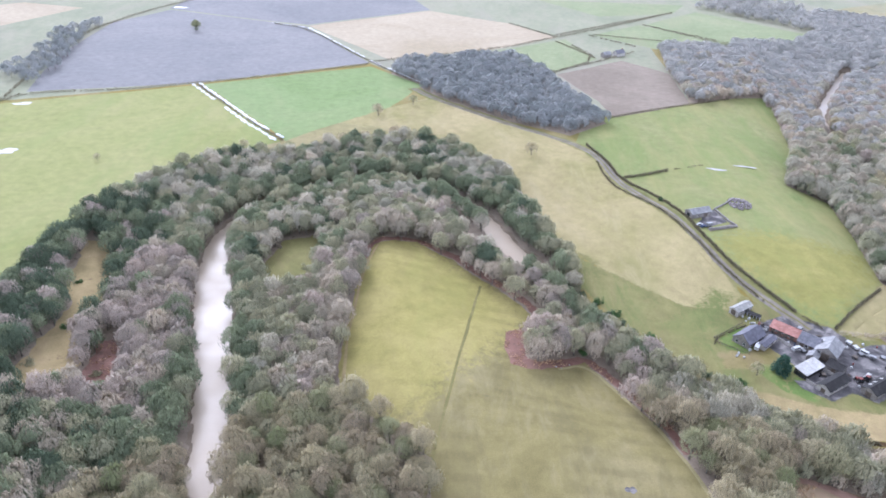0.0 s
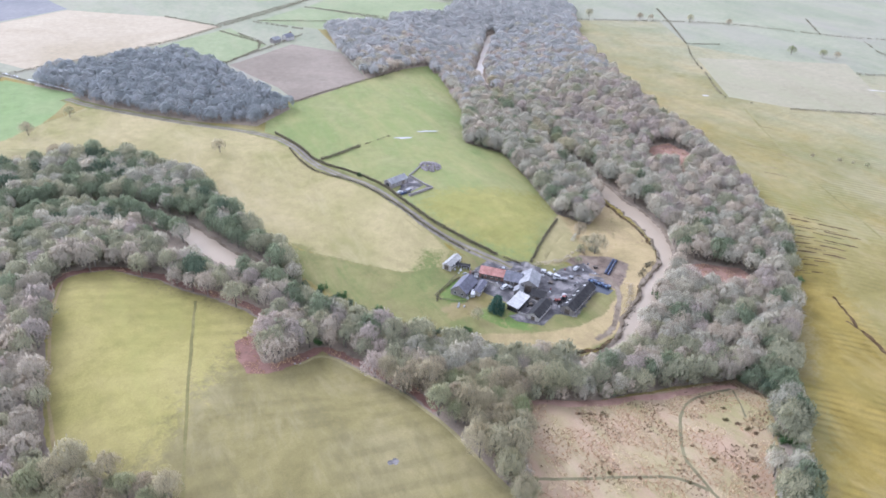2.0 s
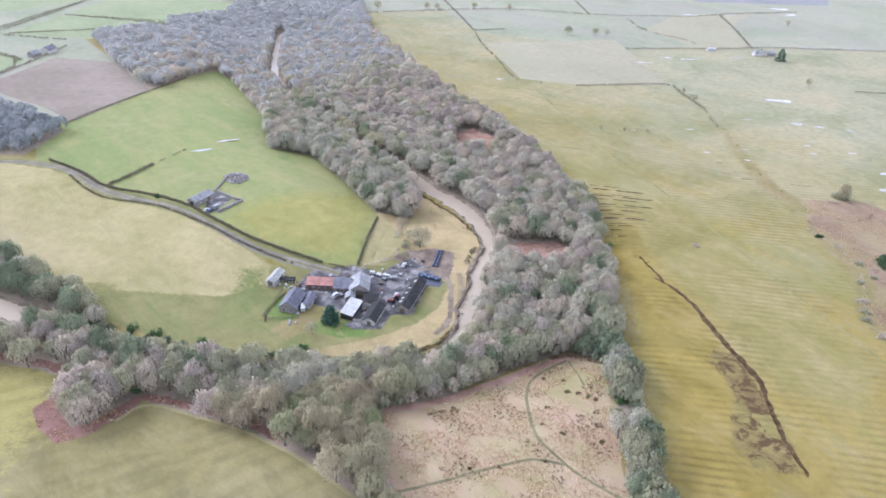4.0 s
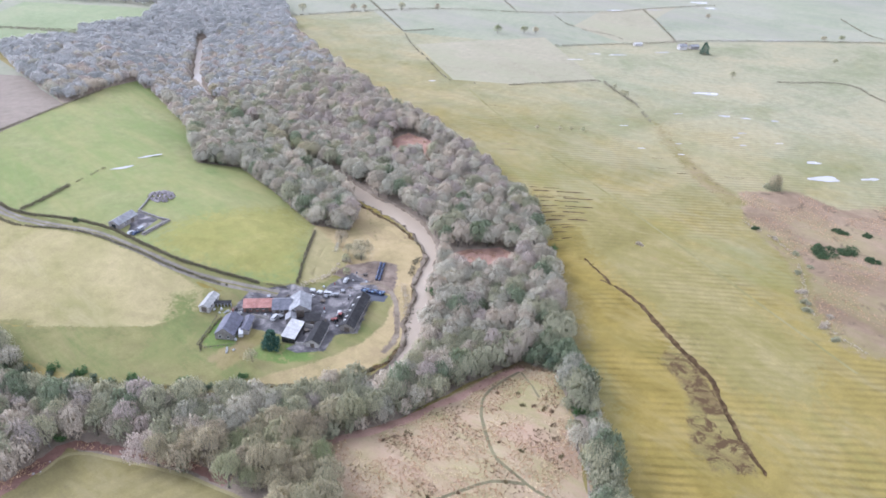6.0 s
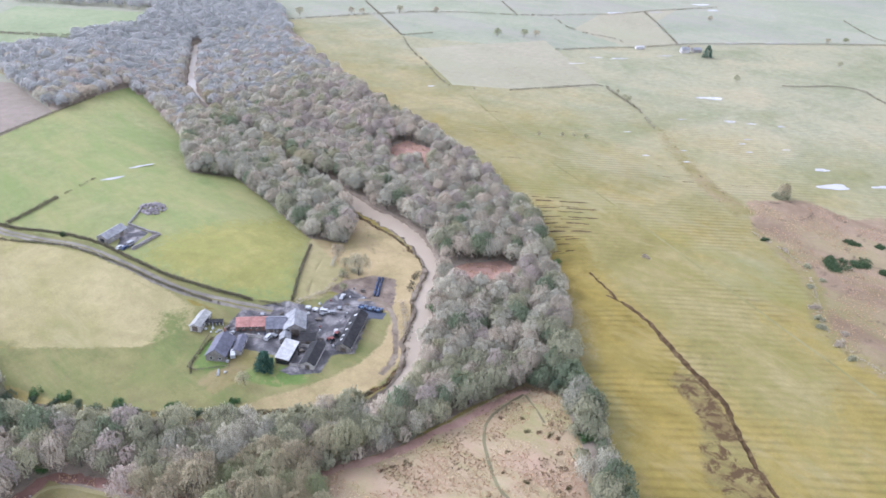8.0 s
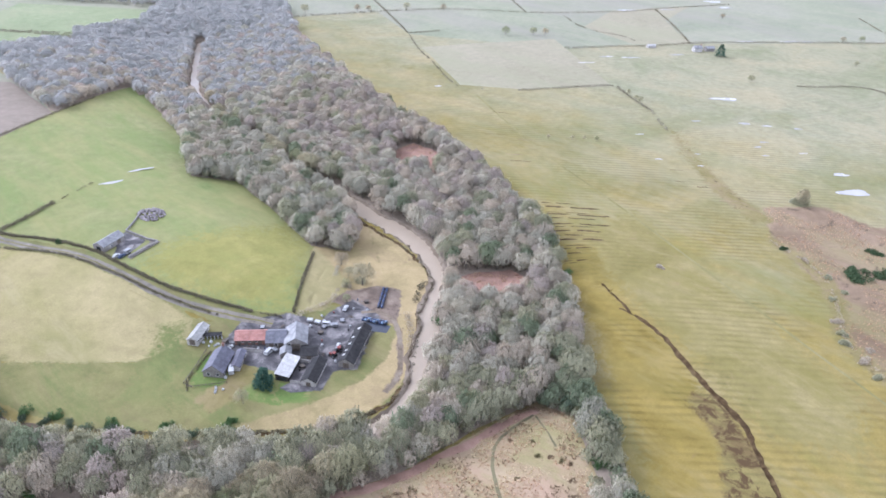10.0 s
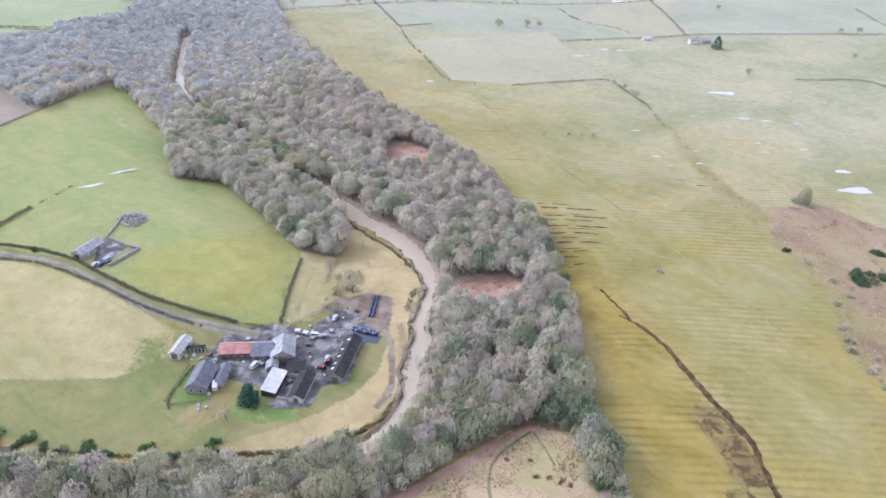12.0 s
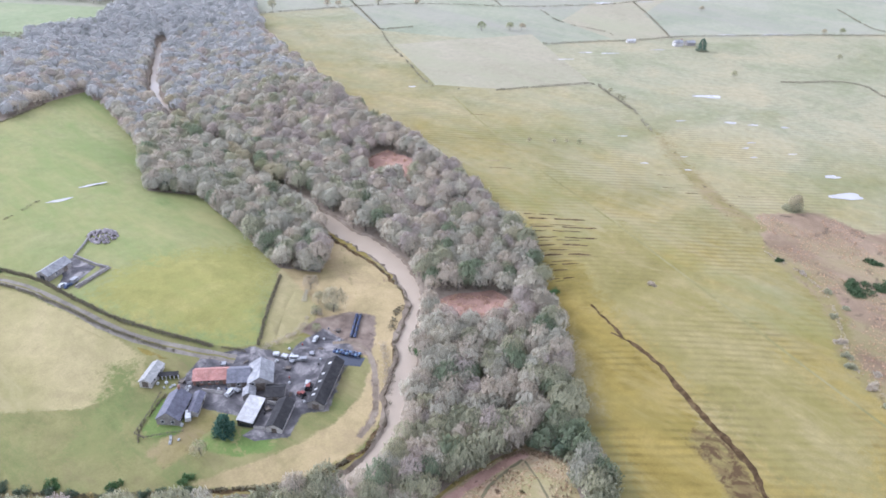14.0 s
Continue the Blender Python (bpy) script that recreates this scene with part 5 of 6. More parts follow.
def gabled(name, x, y, angle, L, W, eave, ridge, roof, wall, label, doors=(), windows=(), skylights=(), chimneys=(), z=None):
    """A building with a pitched roof, its ridge along its own x axis."""
    b = new(name)
    b.matrix_basis = pose(x, y, height(x, y) if z is None else z, 0, 0, angle)
    bm = bmesh.new()
    ends = []
    for ex in (-L / 2, L / 2):
        ends.append([bm.verts.new((ex, yy, zz)) for yy, zz in ((-W / 2, -.6), (W / 2, -.6), (W / 2, eave), (0, ridge), (-W / 2, eave))])
    bm.faces.new(ends[0][::-1])
    bm.faces.new(ends[1])
    for i in range(5):
        bm.faces.new((ends[0][i], ends[0][(i + 1) % 5], ends[1][(i + 1) % 5], ends[1][i]))
    bmesh.ops.recalc_face_normals(bm, faces=bm.faces[:])
    part("wall", bm, wall, b)
    o, drop = .3, (ridge - eave) / (W / 2) * .3
    for s in (-1, 1):
        part("roof_slope", slab((-L / 2 - o, s * (W / 2 + o), eave - drop + .02), (L / 2 + o, s * (W / 2 + o), eave - drop + .02), (L / 2 + o, 0, ridge + .02), (-L / 2 - o, 0, ridge + .02), .12), roof, b)
        gut = block(-L / 2 - o, L / 2 + o, s * (W / 2 + o) - .07, s * (W / 2 + o) + .07, eave - drop - .08, eave - drop + .04)
        part("gutter", gut, DARK_SHEET, b)
    cap = block(-L / 2 - o - .02, L / 2 + o + .02, -.16, .16, ridge + .08, ridge + .22, .05)
    part("ridge_cap", cap, roof, b)
    for side, pos, w, h, mat in doors:
        opening("door", b, side, pos, 0.05, w, h, L, W, WOOD, mat)
    for side, pos, sill, w, h in windows:
        opening("window", b, side, pos, sill, w, h, L, W, WHITE_PAINT, GLASS)
    slope = math.atan2(ridge - eave, W / 2)
    for s, pos, up in skylights:
        yy, zz = s * (W / 2) * (1 - up), eave + (ridge - eave) * up + .16
        k = block(-.5, .5, -.7, .7, 0, .06, .02)
        k.transform(pose(pos, yy, zz, math.degrees(slope) * (-s), 0, 0))
        part("skylight", k, PALE_SHEET, b)
    for pos, across in chimneys:
        c = block(pos - .45, pos + .45, across - .35, across + .35, eave, ridge + 1.1)
        box(c, pos - .52, pos + .52, across - .42, across + .42, ridge + 1.1, ridge + 1.22)
        ch = part("chimney", c, BRICKWORK, b)
        pot = bmesh.new()
        for dx in (-.2, .2):
            bmesh.ops.create_cone(pot, cap_ends=True, segments=8, radius1=.13, radius2=.1, depth=.5, matrix=Matrix.Translation((pos + dx, across, ridge + 1.45)))
        part("chimney_pot", pot, RED_TILE, ch)
    return tagged(b, label, "building")


def monopitch(name, x, y, angle, L, W, low, high, roof, wall, label, doors=(), windows=()):
    """A shed with one roof plane, high along its back (y+)."""
    b = new(name)
    b.matrix_basis = pose(x, y, height(x, y), 0, 0, angle)
    bm = bmesh.new()
    ends = []
    for ex in (-L / 2, L / 2):
        ends.append([bm.verts.new((ex, yy, zz)) for yy, zz in ((-W / 2, -.6), (W / 2, -.6), (W / 2, high), (-W / 2, low))])
    bm.faces.new(ends[0][::-1])
    bm.faces.new(ends[1])
    for i in range(4):
        bm.faces.new((ends[0][i], ends[0][(i + 1) % 4], ends[1][(i + 1) % 4], ends[1][i]))
    bmesh.ops.recalc_face_normals(bm, faces=bm.faces[:])
    part("wall", bm, wall, b)
    o, k = .3, (high - low) / W * .3
    part("roof_sheet", slab((-L / 2 - o, -W / 2 - o, low - k + .02), (L / 2 + o, -W / 2 - o, low - k + .02), (L / 2 + o, W / 2 + o, high + k + .02), (-L / 2 - o, W / 2 + o, high + k + .02), .1), roof, b)
    part("fascia", block(-L / 2 - o, L / 2 + o, -W / 2 - o - .05, -W / 2 - o, low - k - .12, low - k + .1), WHITE_PAINT, b)
    for side, pos, w, h, mat in doors:
        opening("door", b, side, pos, 0.05, w, h, L, W, WOOD, mat)
    for side, pos, sill, w, h in windows:
        opening("window", b, side, pos, sill, w, h, L, W, WHITE_PAINT, GLASS)
    return tagged(b, label, "building")


gabled("barn", 142.3, 275.6, 34, 11, 4.6, 2.4, 3.7, FIBRE_PALE, RENDER, "small pale-roofed barn at the field edge", (("left", 0, 2.2, 2.3, WOOD),), (("front", -2.5, 1.0, 1.0, .8), ("front", 2.5, 1.0, 1.0, .8)))
gabled("cow_shed", 157.6, 259.6, -42, 12.6, 7.0, 2.4, 4.5, RED_TILE, BRICKWORK, "brick cow shed with a red tiled roof", tuple(("front", p, 1.5, 2.2, WOOD) for p in (-4.6, -1.8, 1.0, 3.8)), tuple(("front", p, 1.2, .8, .7) for p in (-3.2, -.4, 2.4)))
gabled("stable", 164.6, 251.4, -42, 8.2, 9.0, 2.8, 5.3, SLATE, STONE, "stone stable with a grey slate roof", (("front", -2, 1.4, 2.2, WOOD), ("front", 2, 1.4, 2.2, WOOD)), (("front", 0, 1.2, 1.0, .9),))
gabled("stone_barn", 170.0, 245.2, 50, 11.5, 9.0, 3.7, 6.6, GREY_SHEET, STONE, "tall stone barn with a grey roof", (("left", 0, 3.0, 3.4, WOOD), ("front", 1.5, 1.4, 2.2, WOOD)), (("left", 2.6, 3.0, .8, 1.0), ("front", -2.5, 1.2, 1.0, 1.0)))
gabled("outbuilding", 161.5, 241.2, 50, 4.4, 4.2, 2.3, 3.8, GREY_SHEET, STONE, "small stone outbuilding with a grey roof", (("front", 0, 1.1, 2.0, WOOD),))
gabled("farmhouse", 138.3, 253.6, 38, 13.0, 8.0, 2.7, 5.9, HOUSE_SLATE, STONE, "long stone farmhouse with a dark slate roof and chimney", (("front", -1, 1.1, 2.1, WOOD),),
       tuple(("front", p, s, 1.1, 1.2) for p in (-4.5, 1.6, 4.6) for s in (.9,)) + (("left", -1.8, .9, 1.0, 1.2), ("left", 1.8, .9, 1.0, 1.2)), (), ((6.0, 0),))
gabled("store", 145.2, 250.4, 42, 10.5, 3.4, 2.2, 3.0, HOUSE_SLATE, RENDER, "long low store beside the farmhouse", (("front", 2, 1.0, 2.0, WOOD),), (("front", -2, 1.0, 1.0, .8),))
# dark walls and panel stand in for the shade inside the open sides
monopitch("white_shed", 156.2, 232.8, 33, 12.6, 5.4, 2.4, 3.2, PALE_SHEET, DARK_SHEET, "open-sided shed with a pale sheet roof", (("left", 0, 4.2, 1.9, GLASS),))
low_wall(((152.5, 226.5), (155.5, 222.2)), 1.2, .3, RENDER, "pale wall closing the pen between two barns", 6)
low_wall(((163.5, 233.5), (166.2, 229.2)), 1.4, .4, RENDER, "pale wall at the top of the pen", 7)
gabled("dark_barn", 162.0, 223.4, 33, 14.2, 5.6, 2.6, 4.1, DARK_SHEET, RENDER, "low barn with a dark sheet roof and pale walls", (("left", 0, 1.6, 2.0, WOOD),), tuple(("front", p, 1.0, 1.2, .8) for p in (-5, -2.5, 0, 2.5, 5)))
gabled("long_barn", 184.6, 224.6, 31, 25.5, 6.2, 2.8, 4.6, DARK_SHEET, STONE, "long stone barn with a dark roof and skylights", (("left", 0, 2.2, 2.3, WOOD),) + tuple(("back", p, 1.4, 2.1, WOOD) for p in (-9, -3, 3, 9)),
       tuple(("front", p, 1.0, 1.1, .8) for p in (-10, -6, -2, 2, 6, 10)), tuple((1, p, .35) for p in (-9, -6, -1.5, 3)) + ((1, 9, .6),))
gabled("byre", 168.4, 234.4, -45, 6.8, 6.4, 2.6, 3.9, DARK_SHEET, STONE, "small byre with a dark mossy roof", (("front", 0, 1.4, 2.0, WOOD),))
# the dark GLASS leaf stands in for a shaded open doorway
gabled("field_barn", 146.0, 361.2, 22, 13.5, 6.4, 3.0, 4.8, GREY_SHEET, STONE, "stone field barn with a pale grey roof", (("left", 0, 2.4, 2.5, GLASS), ("front", 3, 2.0, 2.3, WOOD)), (("front", -2, 1.3, 1.0, .8),))
gabled("far_shed", 266.0, 742.0, -22, 19, 7, 3.0, 4.6, PALE_SHEET, RENDER, "long white-roofed shed beside a distant wood")
gabled("far_farmhouse", 771.0, 348.0, -35, 9, 6, 3.8, 6.0, GREY_SHEET, RENDER, "distant pale farmhouse behind a hedge", (), (("left", 0, 3, 1, 1.2),), (), ((3.5, 0),))
gabled("far_barn", 785.0, 341.0, -30, 10, 6, 3.0, 4.6, GREY_SHEET, STONE, "distant grey barn beside a farmhouse")
gabled("far_barn", 745.0, 388.0, -30, 9, 4.5, 2.4, 3.4, PALE_SHEET, RENDER, "distant low white-roofed barn")
gabled("far_cottage", 172.0, 718.0, 35, 11, 7, 3.6, 6.2, SLATE, RENDER, "small distant cottage among trees", (), (), (), ((4, 0),))
gabled("far_cottage", 158.0, 712.0, 30, 9, 6, 3.0, 5.2, GREY_SHEET, STONE, "small distant outbuilding among trees")


def pens(x, y, angle):
    b = new("cattle_pens")
    b.matrix_basis = pose(x, y, height(x, y), 0, 0, angle)
    part("back_wall", block(-3.6, 3.6, 1.5, 1.75, -.4, 1.9), STONE, b)
    part("roof_sheet", slab((-3.8, -.2, 1.75), (3.8, -.2, 1.75), (3.8, 1.9, 2.1), (-3.8, 1.9, 2.1), .08), DARK_SHEET, b)
    for k in range(6):
        part("post", block(-3.6 + 1.44 * k - .1, -3.5 + 1.44 * k + .1, -.25, -.05, -.4, 1.8), WHITE_PAINT, b)
        part("partition", block(-3.58 + 1.44 * k, -3.5 + 1.44 * k, -.05, 1.5, 0, 1.3), WOOD, b)
    return tagged(b, "row of open pens with white posts and a dark roof", "shed")


pens(146.0, 270.8, -40)
fence(((140, 266), (132, 260), (123, 254), (124, 250), (135, 243)), "weathered wooden fence around the farmhouse lawn")
low_wall(((151, 256), (155.5, 249.5)), 1.3, .5, RENDER, "pale rendered yard wall", 3)
low_wall(((158, 369), (161.5, 354), (164, 348), (147, 343.5)), 1.1, .6, STONE, "grey stone wall around the barn yard", 4)
low_wall(((158.5, 369.5), (165, 375), (173, 383)), 0.8, .6, STONE, "low grey wall leading to the rubble heap", 5)
flat_sheet("concrete_path", ((162.5, 353.2), (165.4, 348), (147, 341.6), (146.4, 344.8), (160.6, 350.2)), max(height(163, 350), height(147, 343)) + .1, TARMAC, "pale concrete strip beside the barn yard", "path")
flat_sheet("barn_yard", ((150, 366.5), (157.6, 368.6), (160.8, 353.6), (146.6, 346), (141.5, 349), (147, 356)), height(152, 357) + .12, YARD, "muddy stone-walled barn yard", "yard")


flat_sheet("concrete_pad", ((147.6, 226.6), (153.6, 226.4), (160.4, 219.2), (155.6, 216.2), (149, 221.4)), max(height(x, y) for x, y in ((148, 226), (154, 226), (160, 219), (155, 217))) + .09, YARD, "wet grey concrete pad below the dark barn", "pad")
# dark sheet laid down for shadow and wet concrete beside the bales
flat_sheet("shaded_concrete", ((200.4, 235.4), (206.4, 226.0), (201.4, 223.6), (197.2, 229.8)), max(height(x, y) for x, y in ((200, 235), (206, 226), (201, 224), (197, 230))) + .07, BLACK_WRAP, "dark patch standing in for shadowed wet concrete beside the bales", "plastic sheet")


# ---- bales, vehicles, clutter ----
def bale_mesh(mat):
    bm = bmesh.new()
    bmesh.ops.create_cone(bm, cap_ends=True, segments=14, radius1=.63, radius2=.63, depth=1.2)
    bmesh.ops.bevel(bm, geom=[e for e in bm.edges if len(e.link_faces) == 2 and abs(e.verts[0].co.z - e.verts[1].co.z) < .01], offset=.12, segments=2, affect="EDGES")
    me = bpy.data.meshes.new("bale")
    bm.to_mesh(me)
    bm.free()
    me.materials.append(mat)
    me.polygons.foreach_set("use_smooth", np.ones(len(me.polygons), bool))
    return me


DARK_BALE, BLUE_BALE, HIGHLIGHT_BALE = bale_mesh(BLACK_WRAP), bale_mesh(BLUE_WRAP), bale_mesh(HIGHLIGHT_WRAP)
# one bale in three is lighter, in place of highlights along the row
for k in range(9):
    for row in range(2):
        x, y = 200.4 + .61 * k + 1.15 * row, 237.6 - 1.14 * k + .62 * row
        o = new("silage_bale", (BLUE_BALE, DARK_BALE, HIGHLIGHT_BALE)[(k * 2 + row) % 3])
        o.matrix_basis = pose(x, y, height(x, y) + .62, 90, 0, -62 + 90 + (k % 3))
        tagged(o, "plastic-wrapped dark blue silage bale in a row", "bale", "silage bales by the long barn")
for k in range(12):
    for row in range(2):
        x, y = 224 - 1.09 * k + 1.0 * row, 249.4 - .84 * k - 1.25 * row
        o = new("silage_bale", (BLUE_BALE, DARK_BALE)[(k * 2 + row) % 3 == 1])
        o.matrix_basis = pose(x, y, height(x, y) + .62, 90, 0, 38 + (k % 4))
        tagged(o, "plastic-wrapped dark blue silage bale in a double row", "bale", "silage bales by the river track")


def wheel(x, y, r, w, parent):
    bm = bmesh.new()
    bmesh.ops.create_cone(bm, cap_ends=True, segments=14, radius1=r, radius2=r, depth=w, matrix=pose(x, y, r, 90, 0, 0))
    t = part("wheel", bm, RUBBER, parent)
    bm = bmesh.new()
    bmesh.ops.create_cone(bm, cap_ends=True, segments=10, radius1=r * .55, radius2=r * .55, depth=w + .02, matrix=pose(x, y, r, 90, 0, 0))
    part("rim", bm, STEEL, t)


def car(x, y, angle, paint, label, length=4.2, tall=1.5, van=False):
    c = new("van" if van else "car")
    c.matrix_basis = pose(x, y, height(x, y), 0, 0, angle)
    h = length / 2
    part("body", block(-h, h, -.85, .85, .3, tall * .58, .12), paint, c)
    roof0, roof1 = (-h + .05, h * .55) if van else (-h * .75, h * .45)
    bm = block(roof0, roof1, -.76, .76, tall * .56, tall, .1)
    for v in bm.verts:
        if v.co.z > tall * .8 and not van:
            v.co.x *= .8
            v.co.y *= .9
    part("cabin", bm, paint, c)
    part("windscreen", slab((roof1 + .02, -.66, tall * .6), (roof1 + .02, .66, tall * .6), (roof1 * .84, .58, tall * .93), (roof1 * .84, -.58, tall * .93), .02), GLASS, c)
    for s in (-1, 1):
        part("side_window", block(roof0 * .85, roof1 * .8, s * .775 - .01, s * .775 + .01, tall * .65, tall * .9), GLASS, c)
        for wx in (-h * .62, h * .62):
            wheel(wx, s * .78, .32, .2, c)
    return tagged(c, label, "van" if van else "car")


def trailer(x, y, angle, length, label, paint=None, tall=2.4):
    c = new("livestock_trailer")
    c.matrix_basis = pose(x, y, height(x, y), 0, 0, angle)
    part("body", block(-length / 2, length / 2, -1.0, 1.0, .6, tall, .12), paint or WHITE_PAINT, c)
    part("vent", block(-length / 2 + .3, length / 2 - .3, -1.03, 1.03, .6 + (tall - .6) * .66, .6 + (tall - .6) * .78), GLASS, c)
    part("drawbar", block(length / 2, length / 2 + 1.3, -.06, .06, .5, .62), STEEL, c)
    for s in (-1, 1):
        for wx in (-.45, .45):
            wheel(wx, s * 1.02, .36, .22, c)
    return tagged(c, label, "trailer")


def tractor(x, y, angle, label):
    c = new("tractor")
    c.matrix_basis = pose(x, y, height(x, y), 0, 0, angle)
    part("bonnet", block(0, 1.9, -.45, .45, .8, 1.6, .08), RED_PAINT, c)
    part("chassis", block(-1.2, 1.9, -.35, .35, .5, .85), DARK_SHEET, c)
    part("cab", block(-1.3, .05, -.7, .7, .9, 2.4, .08), GLASS, c)
    part("cab_roof", block(-1.4, .15, -.78, .78, 2.4, 2.52, .04), RED_PAINT, c)
    for s in (-1, 1):
        wheel(-.8, s * .95, .8, .45, c)
        wheel(1.4, s * .8, .5, .3, c)
    return tagged(c, label, "tractor")


car(180.2, 230.6, 40, WHITE_PAINT, "white car parked beside the long barn")
tractor(174.6, 227.2, 100, "red tractor beside the long barn")
tractor(179.0, 228.4, 40, "red tractor parked against the barn wall")
car(200.2, 249.2, 30, WHITE_PAINT, "white car at the edge of the yard")
trailer(182.6, 252.4, -50, 2.4, "small white trailer in the farmyard", None, 1.5)
trailer(184.3, 249.2, -70, 2.6, "small white trailer in the farmyard", None, 1.4)
car(186.6, 245.4, -52, WHITE_PAINT, "white van in the farmyard", 4.6, 1.9, True)
trailer(188.6, 242.6, -40, 2.6, "grey flat-sided trailer in the farmyard", STEEL, 1.6)
trailer(184.6, 245.0, 20, 2.2, "dull steel trailer in the farmyard", STEEL, 1.2)
car(157.6, 247.4, 20, WHITE_PAINT, "white van by the yard wall", 4.8, 2.0, True)
trailer(139.8, 247.2, 55, 4.4, "white caravan beside the farmhouse")
car(143.2, 348.4, 20, WHITE_PAINT, "white car outside the field barn")
car(144.8, 346.4, 20, BLUE_PAINT, "dark blue car outside the field barn")
trailer(148.4, 347.6, 25, 3.4, "pale trailer in the barn yard", STEEL)


def trough(x, y, angle):
    t = new("trough")
    t.matrix_basis = pose(x, y, height(x, y), 0, 0, angle)
    bm = block(-1.0, 1.0, -.4, .4, 0, .55, .05)
    top = max(bm.faces, key=lambda f: f.calc_center_median().z)
    r = bmesh.ops.inset_individual(bm, faces=[top], thickness=.08)
    bmesh.ops.translate(bm, verts=top.verts[:], vec=(0, 0, -.35))
    part("basin", bm, WHITE_PAINT, t)
    return tagged(t, "white feed trough on the grass", "trough")


for spec in ((130.4, 243.4, 60), (129.2, 241.8, 50), (148.0, 262.0, 20), (146.6, 264.4, 70), (150.4, 263.6, -30), (144.6, 266.4, 15)):
    trough(*spec)


def stone_mesh(seed):
    rng = np.random.RandomState(seed)
    bm = bmesh.new()
    bmesh.ops.create_icosphere(bm, subdivisions=1, radius=1)
    for v in bm.verts:
        v.co *= rng.uniform(.7, 1.15)
        v.co.z *= .7
    me = bpy.data.meshes.new("stone")
    bm.to_mesh(me)
    bm.free()
    me.materials.append(RUBBLE)
    return me


STONES = [stone_mesh(i) for i in range(5)]
heap = tagged(new("rubble_heap"), "mound of grey-brown boulders and brambles in the field", "rubble")
heap.location = (176, 377.5, height(176, 377.5))
rng = np.random.RandomState(4)
for k in range(150):
    a, r = rng.uniform(0, 6.283), 6.6 * math.sqrt(rng.rand())
    s = rng.uniform(.4, 1.1)
    o = part("stone", STONES[k % 5], None, heap)
    o.matrix_basis = pose(r * math.cos(a), r * math.sin(a) * 1.15, 1.6 * max(0, 1 - (r / 6.6) ** 2) * rng.uniform(.5, 1) + .1, *rng.uniform(0, 360, 3)) @ Matrix.Scale(s, 4)
hedge(((170, 382), (176, 386), (181, 379), (180, 371), (172, 369)), 0.9, 1.5, "dead brambles round the rubble heap", 61, 18, 0.4, 0.2)
for k, (x, y, s) in enumerate(((49, 229.4, .5), (51, 228.8, .35), (55, 231.5, .4), (90, 200, .45), (89.2, 198.6, .4), (86, 203, .5), (90.4, 183, .4), (89.8, 186, .35), (88.8, 189, .45), (92.5, 177, .35))):
    o = new("boulder", STONES[k % 5].copy())
    o.data.materials[0] = PALE_SHEET
    o.matrix_basis = pose(x, y, height(x, y) + .15 * s, 10 * k, 5 * k, 40 * k) @ Matrix.Scale(s, 4)
    tagged(o, "pale limestone boulder at the field edge", "boulder", "boulders along the field edge")


# ---- standing water and old snow ----
def puddle(x, y, a, b, turn, label, seed, mat=None, name="puddle", lift=.08):
    rng = np.random.RandomState(seed)
    n, ph = 28, rng.uniform(0, 6.283, 4)
    plan = []
    for i in range(n):
        t = 2 * math.pi * i / n
        k = 1 + .18 * math.sin(2 * t + ph[0]) + .15 * math.sin(3 * t + ph[1]) + .1 * math.sin(5 * t + ph[2])
        u, v = a * k * math.cos(t), b * k * math.sin(t)
        c, s = math.cos(radians(turn)), math.sin(radians(turn))
        plan.append((x + u * c - v * s, y + u * s + v * c))
    z = max(height(px, py) for px, py in plan) + lift
    return flat_sheet(name, plan, z, mat or PUDDLE_WATER, label, name)


for k, (x, y, a, b, turn) in enumerate(((179, 429.5, 6.5, 1.4, -20), (200, 436, 6.5, 1.2, -15), (503, 119, 9, 5, -50), (528, 134, 5.5, 2.2, -40), (630, 255, 8, 4.5, -52), (579, 219, 4.5, 1.8, -45), (527, 97, 6, 2, -35),
                                        (-286, 420, 7, 4.5, 0), (-325, 513, 6, 3, 10), (687, 381, 9, 1.6, -35), (671, 398, 7, 1.4, -35), (634, 399, 8, 1.2, -35), (739, 355, 7, 1.3, -35), (864, 332, 12, 1.6, -35), (908, 298, 12, 1.6, -35), (924, 284, 7, 1.4, -35), (907, 511, 12, 3.5, -35), (1076, 465, 14, 5, -35), (1046, 435, 10, 3, -35), (960, 479, 10, 2, -35), (554, 248, 3.5, 0.9, -40), (549, 193, 3, 0.9, -40), (536, 192, 3, 0.9, -40), (459, 230, 3, 0.8, -40), (523, 182, 3, 0.8, -40), (549, 165, 3, 0.8, -40), (493, 263, 3, 0.8, -40), (464, 438, 3.5, 1.2, -40), (622, 264, 4, 1.6, -52), (600, 186, 3.5, 1.2, -40),
                                        (-330, 880, 9, 4, 0), (587, 205, 4, 1.2, -40), (470, 205, 2.5, 0.8, -40), (489, 216, 2.2, 0.7, -40))):
    puddle(x, y, a, b, turn, "shallow puddle reflecting the white sky in grass", 70 + k)


# a pond, drawn as a flat grey mud-coloured sheet without water
puddle(64, 159, 1.7, 1.5, 0, "small dull grey pond in the hill field", 69, YARD, "hollow", .04)


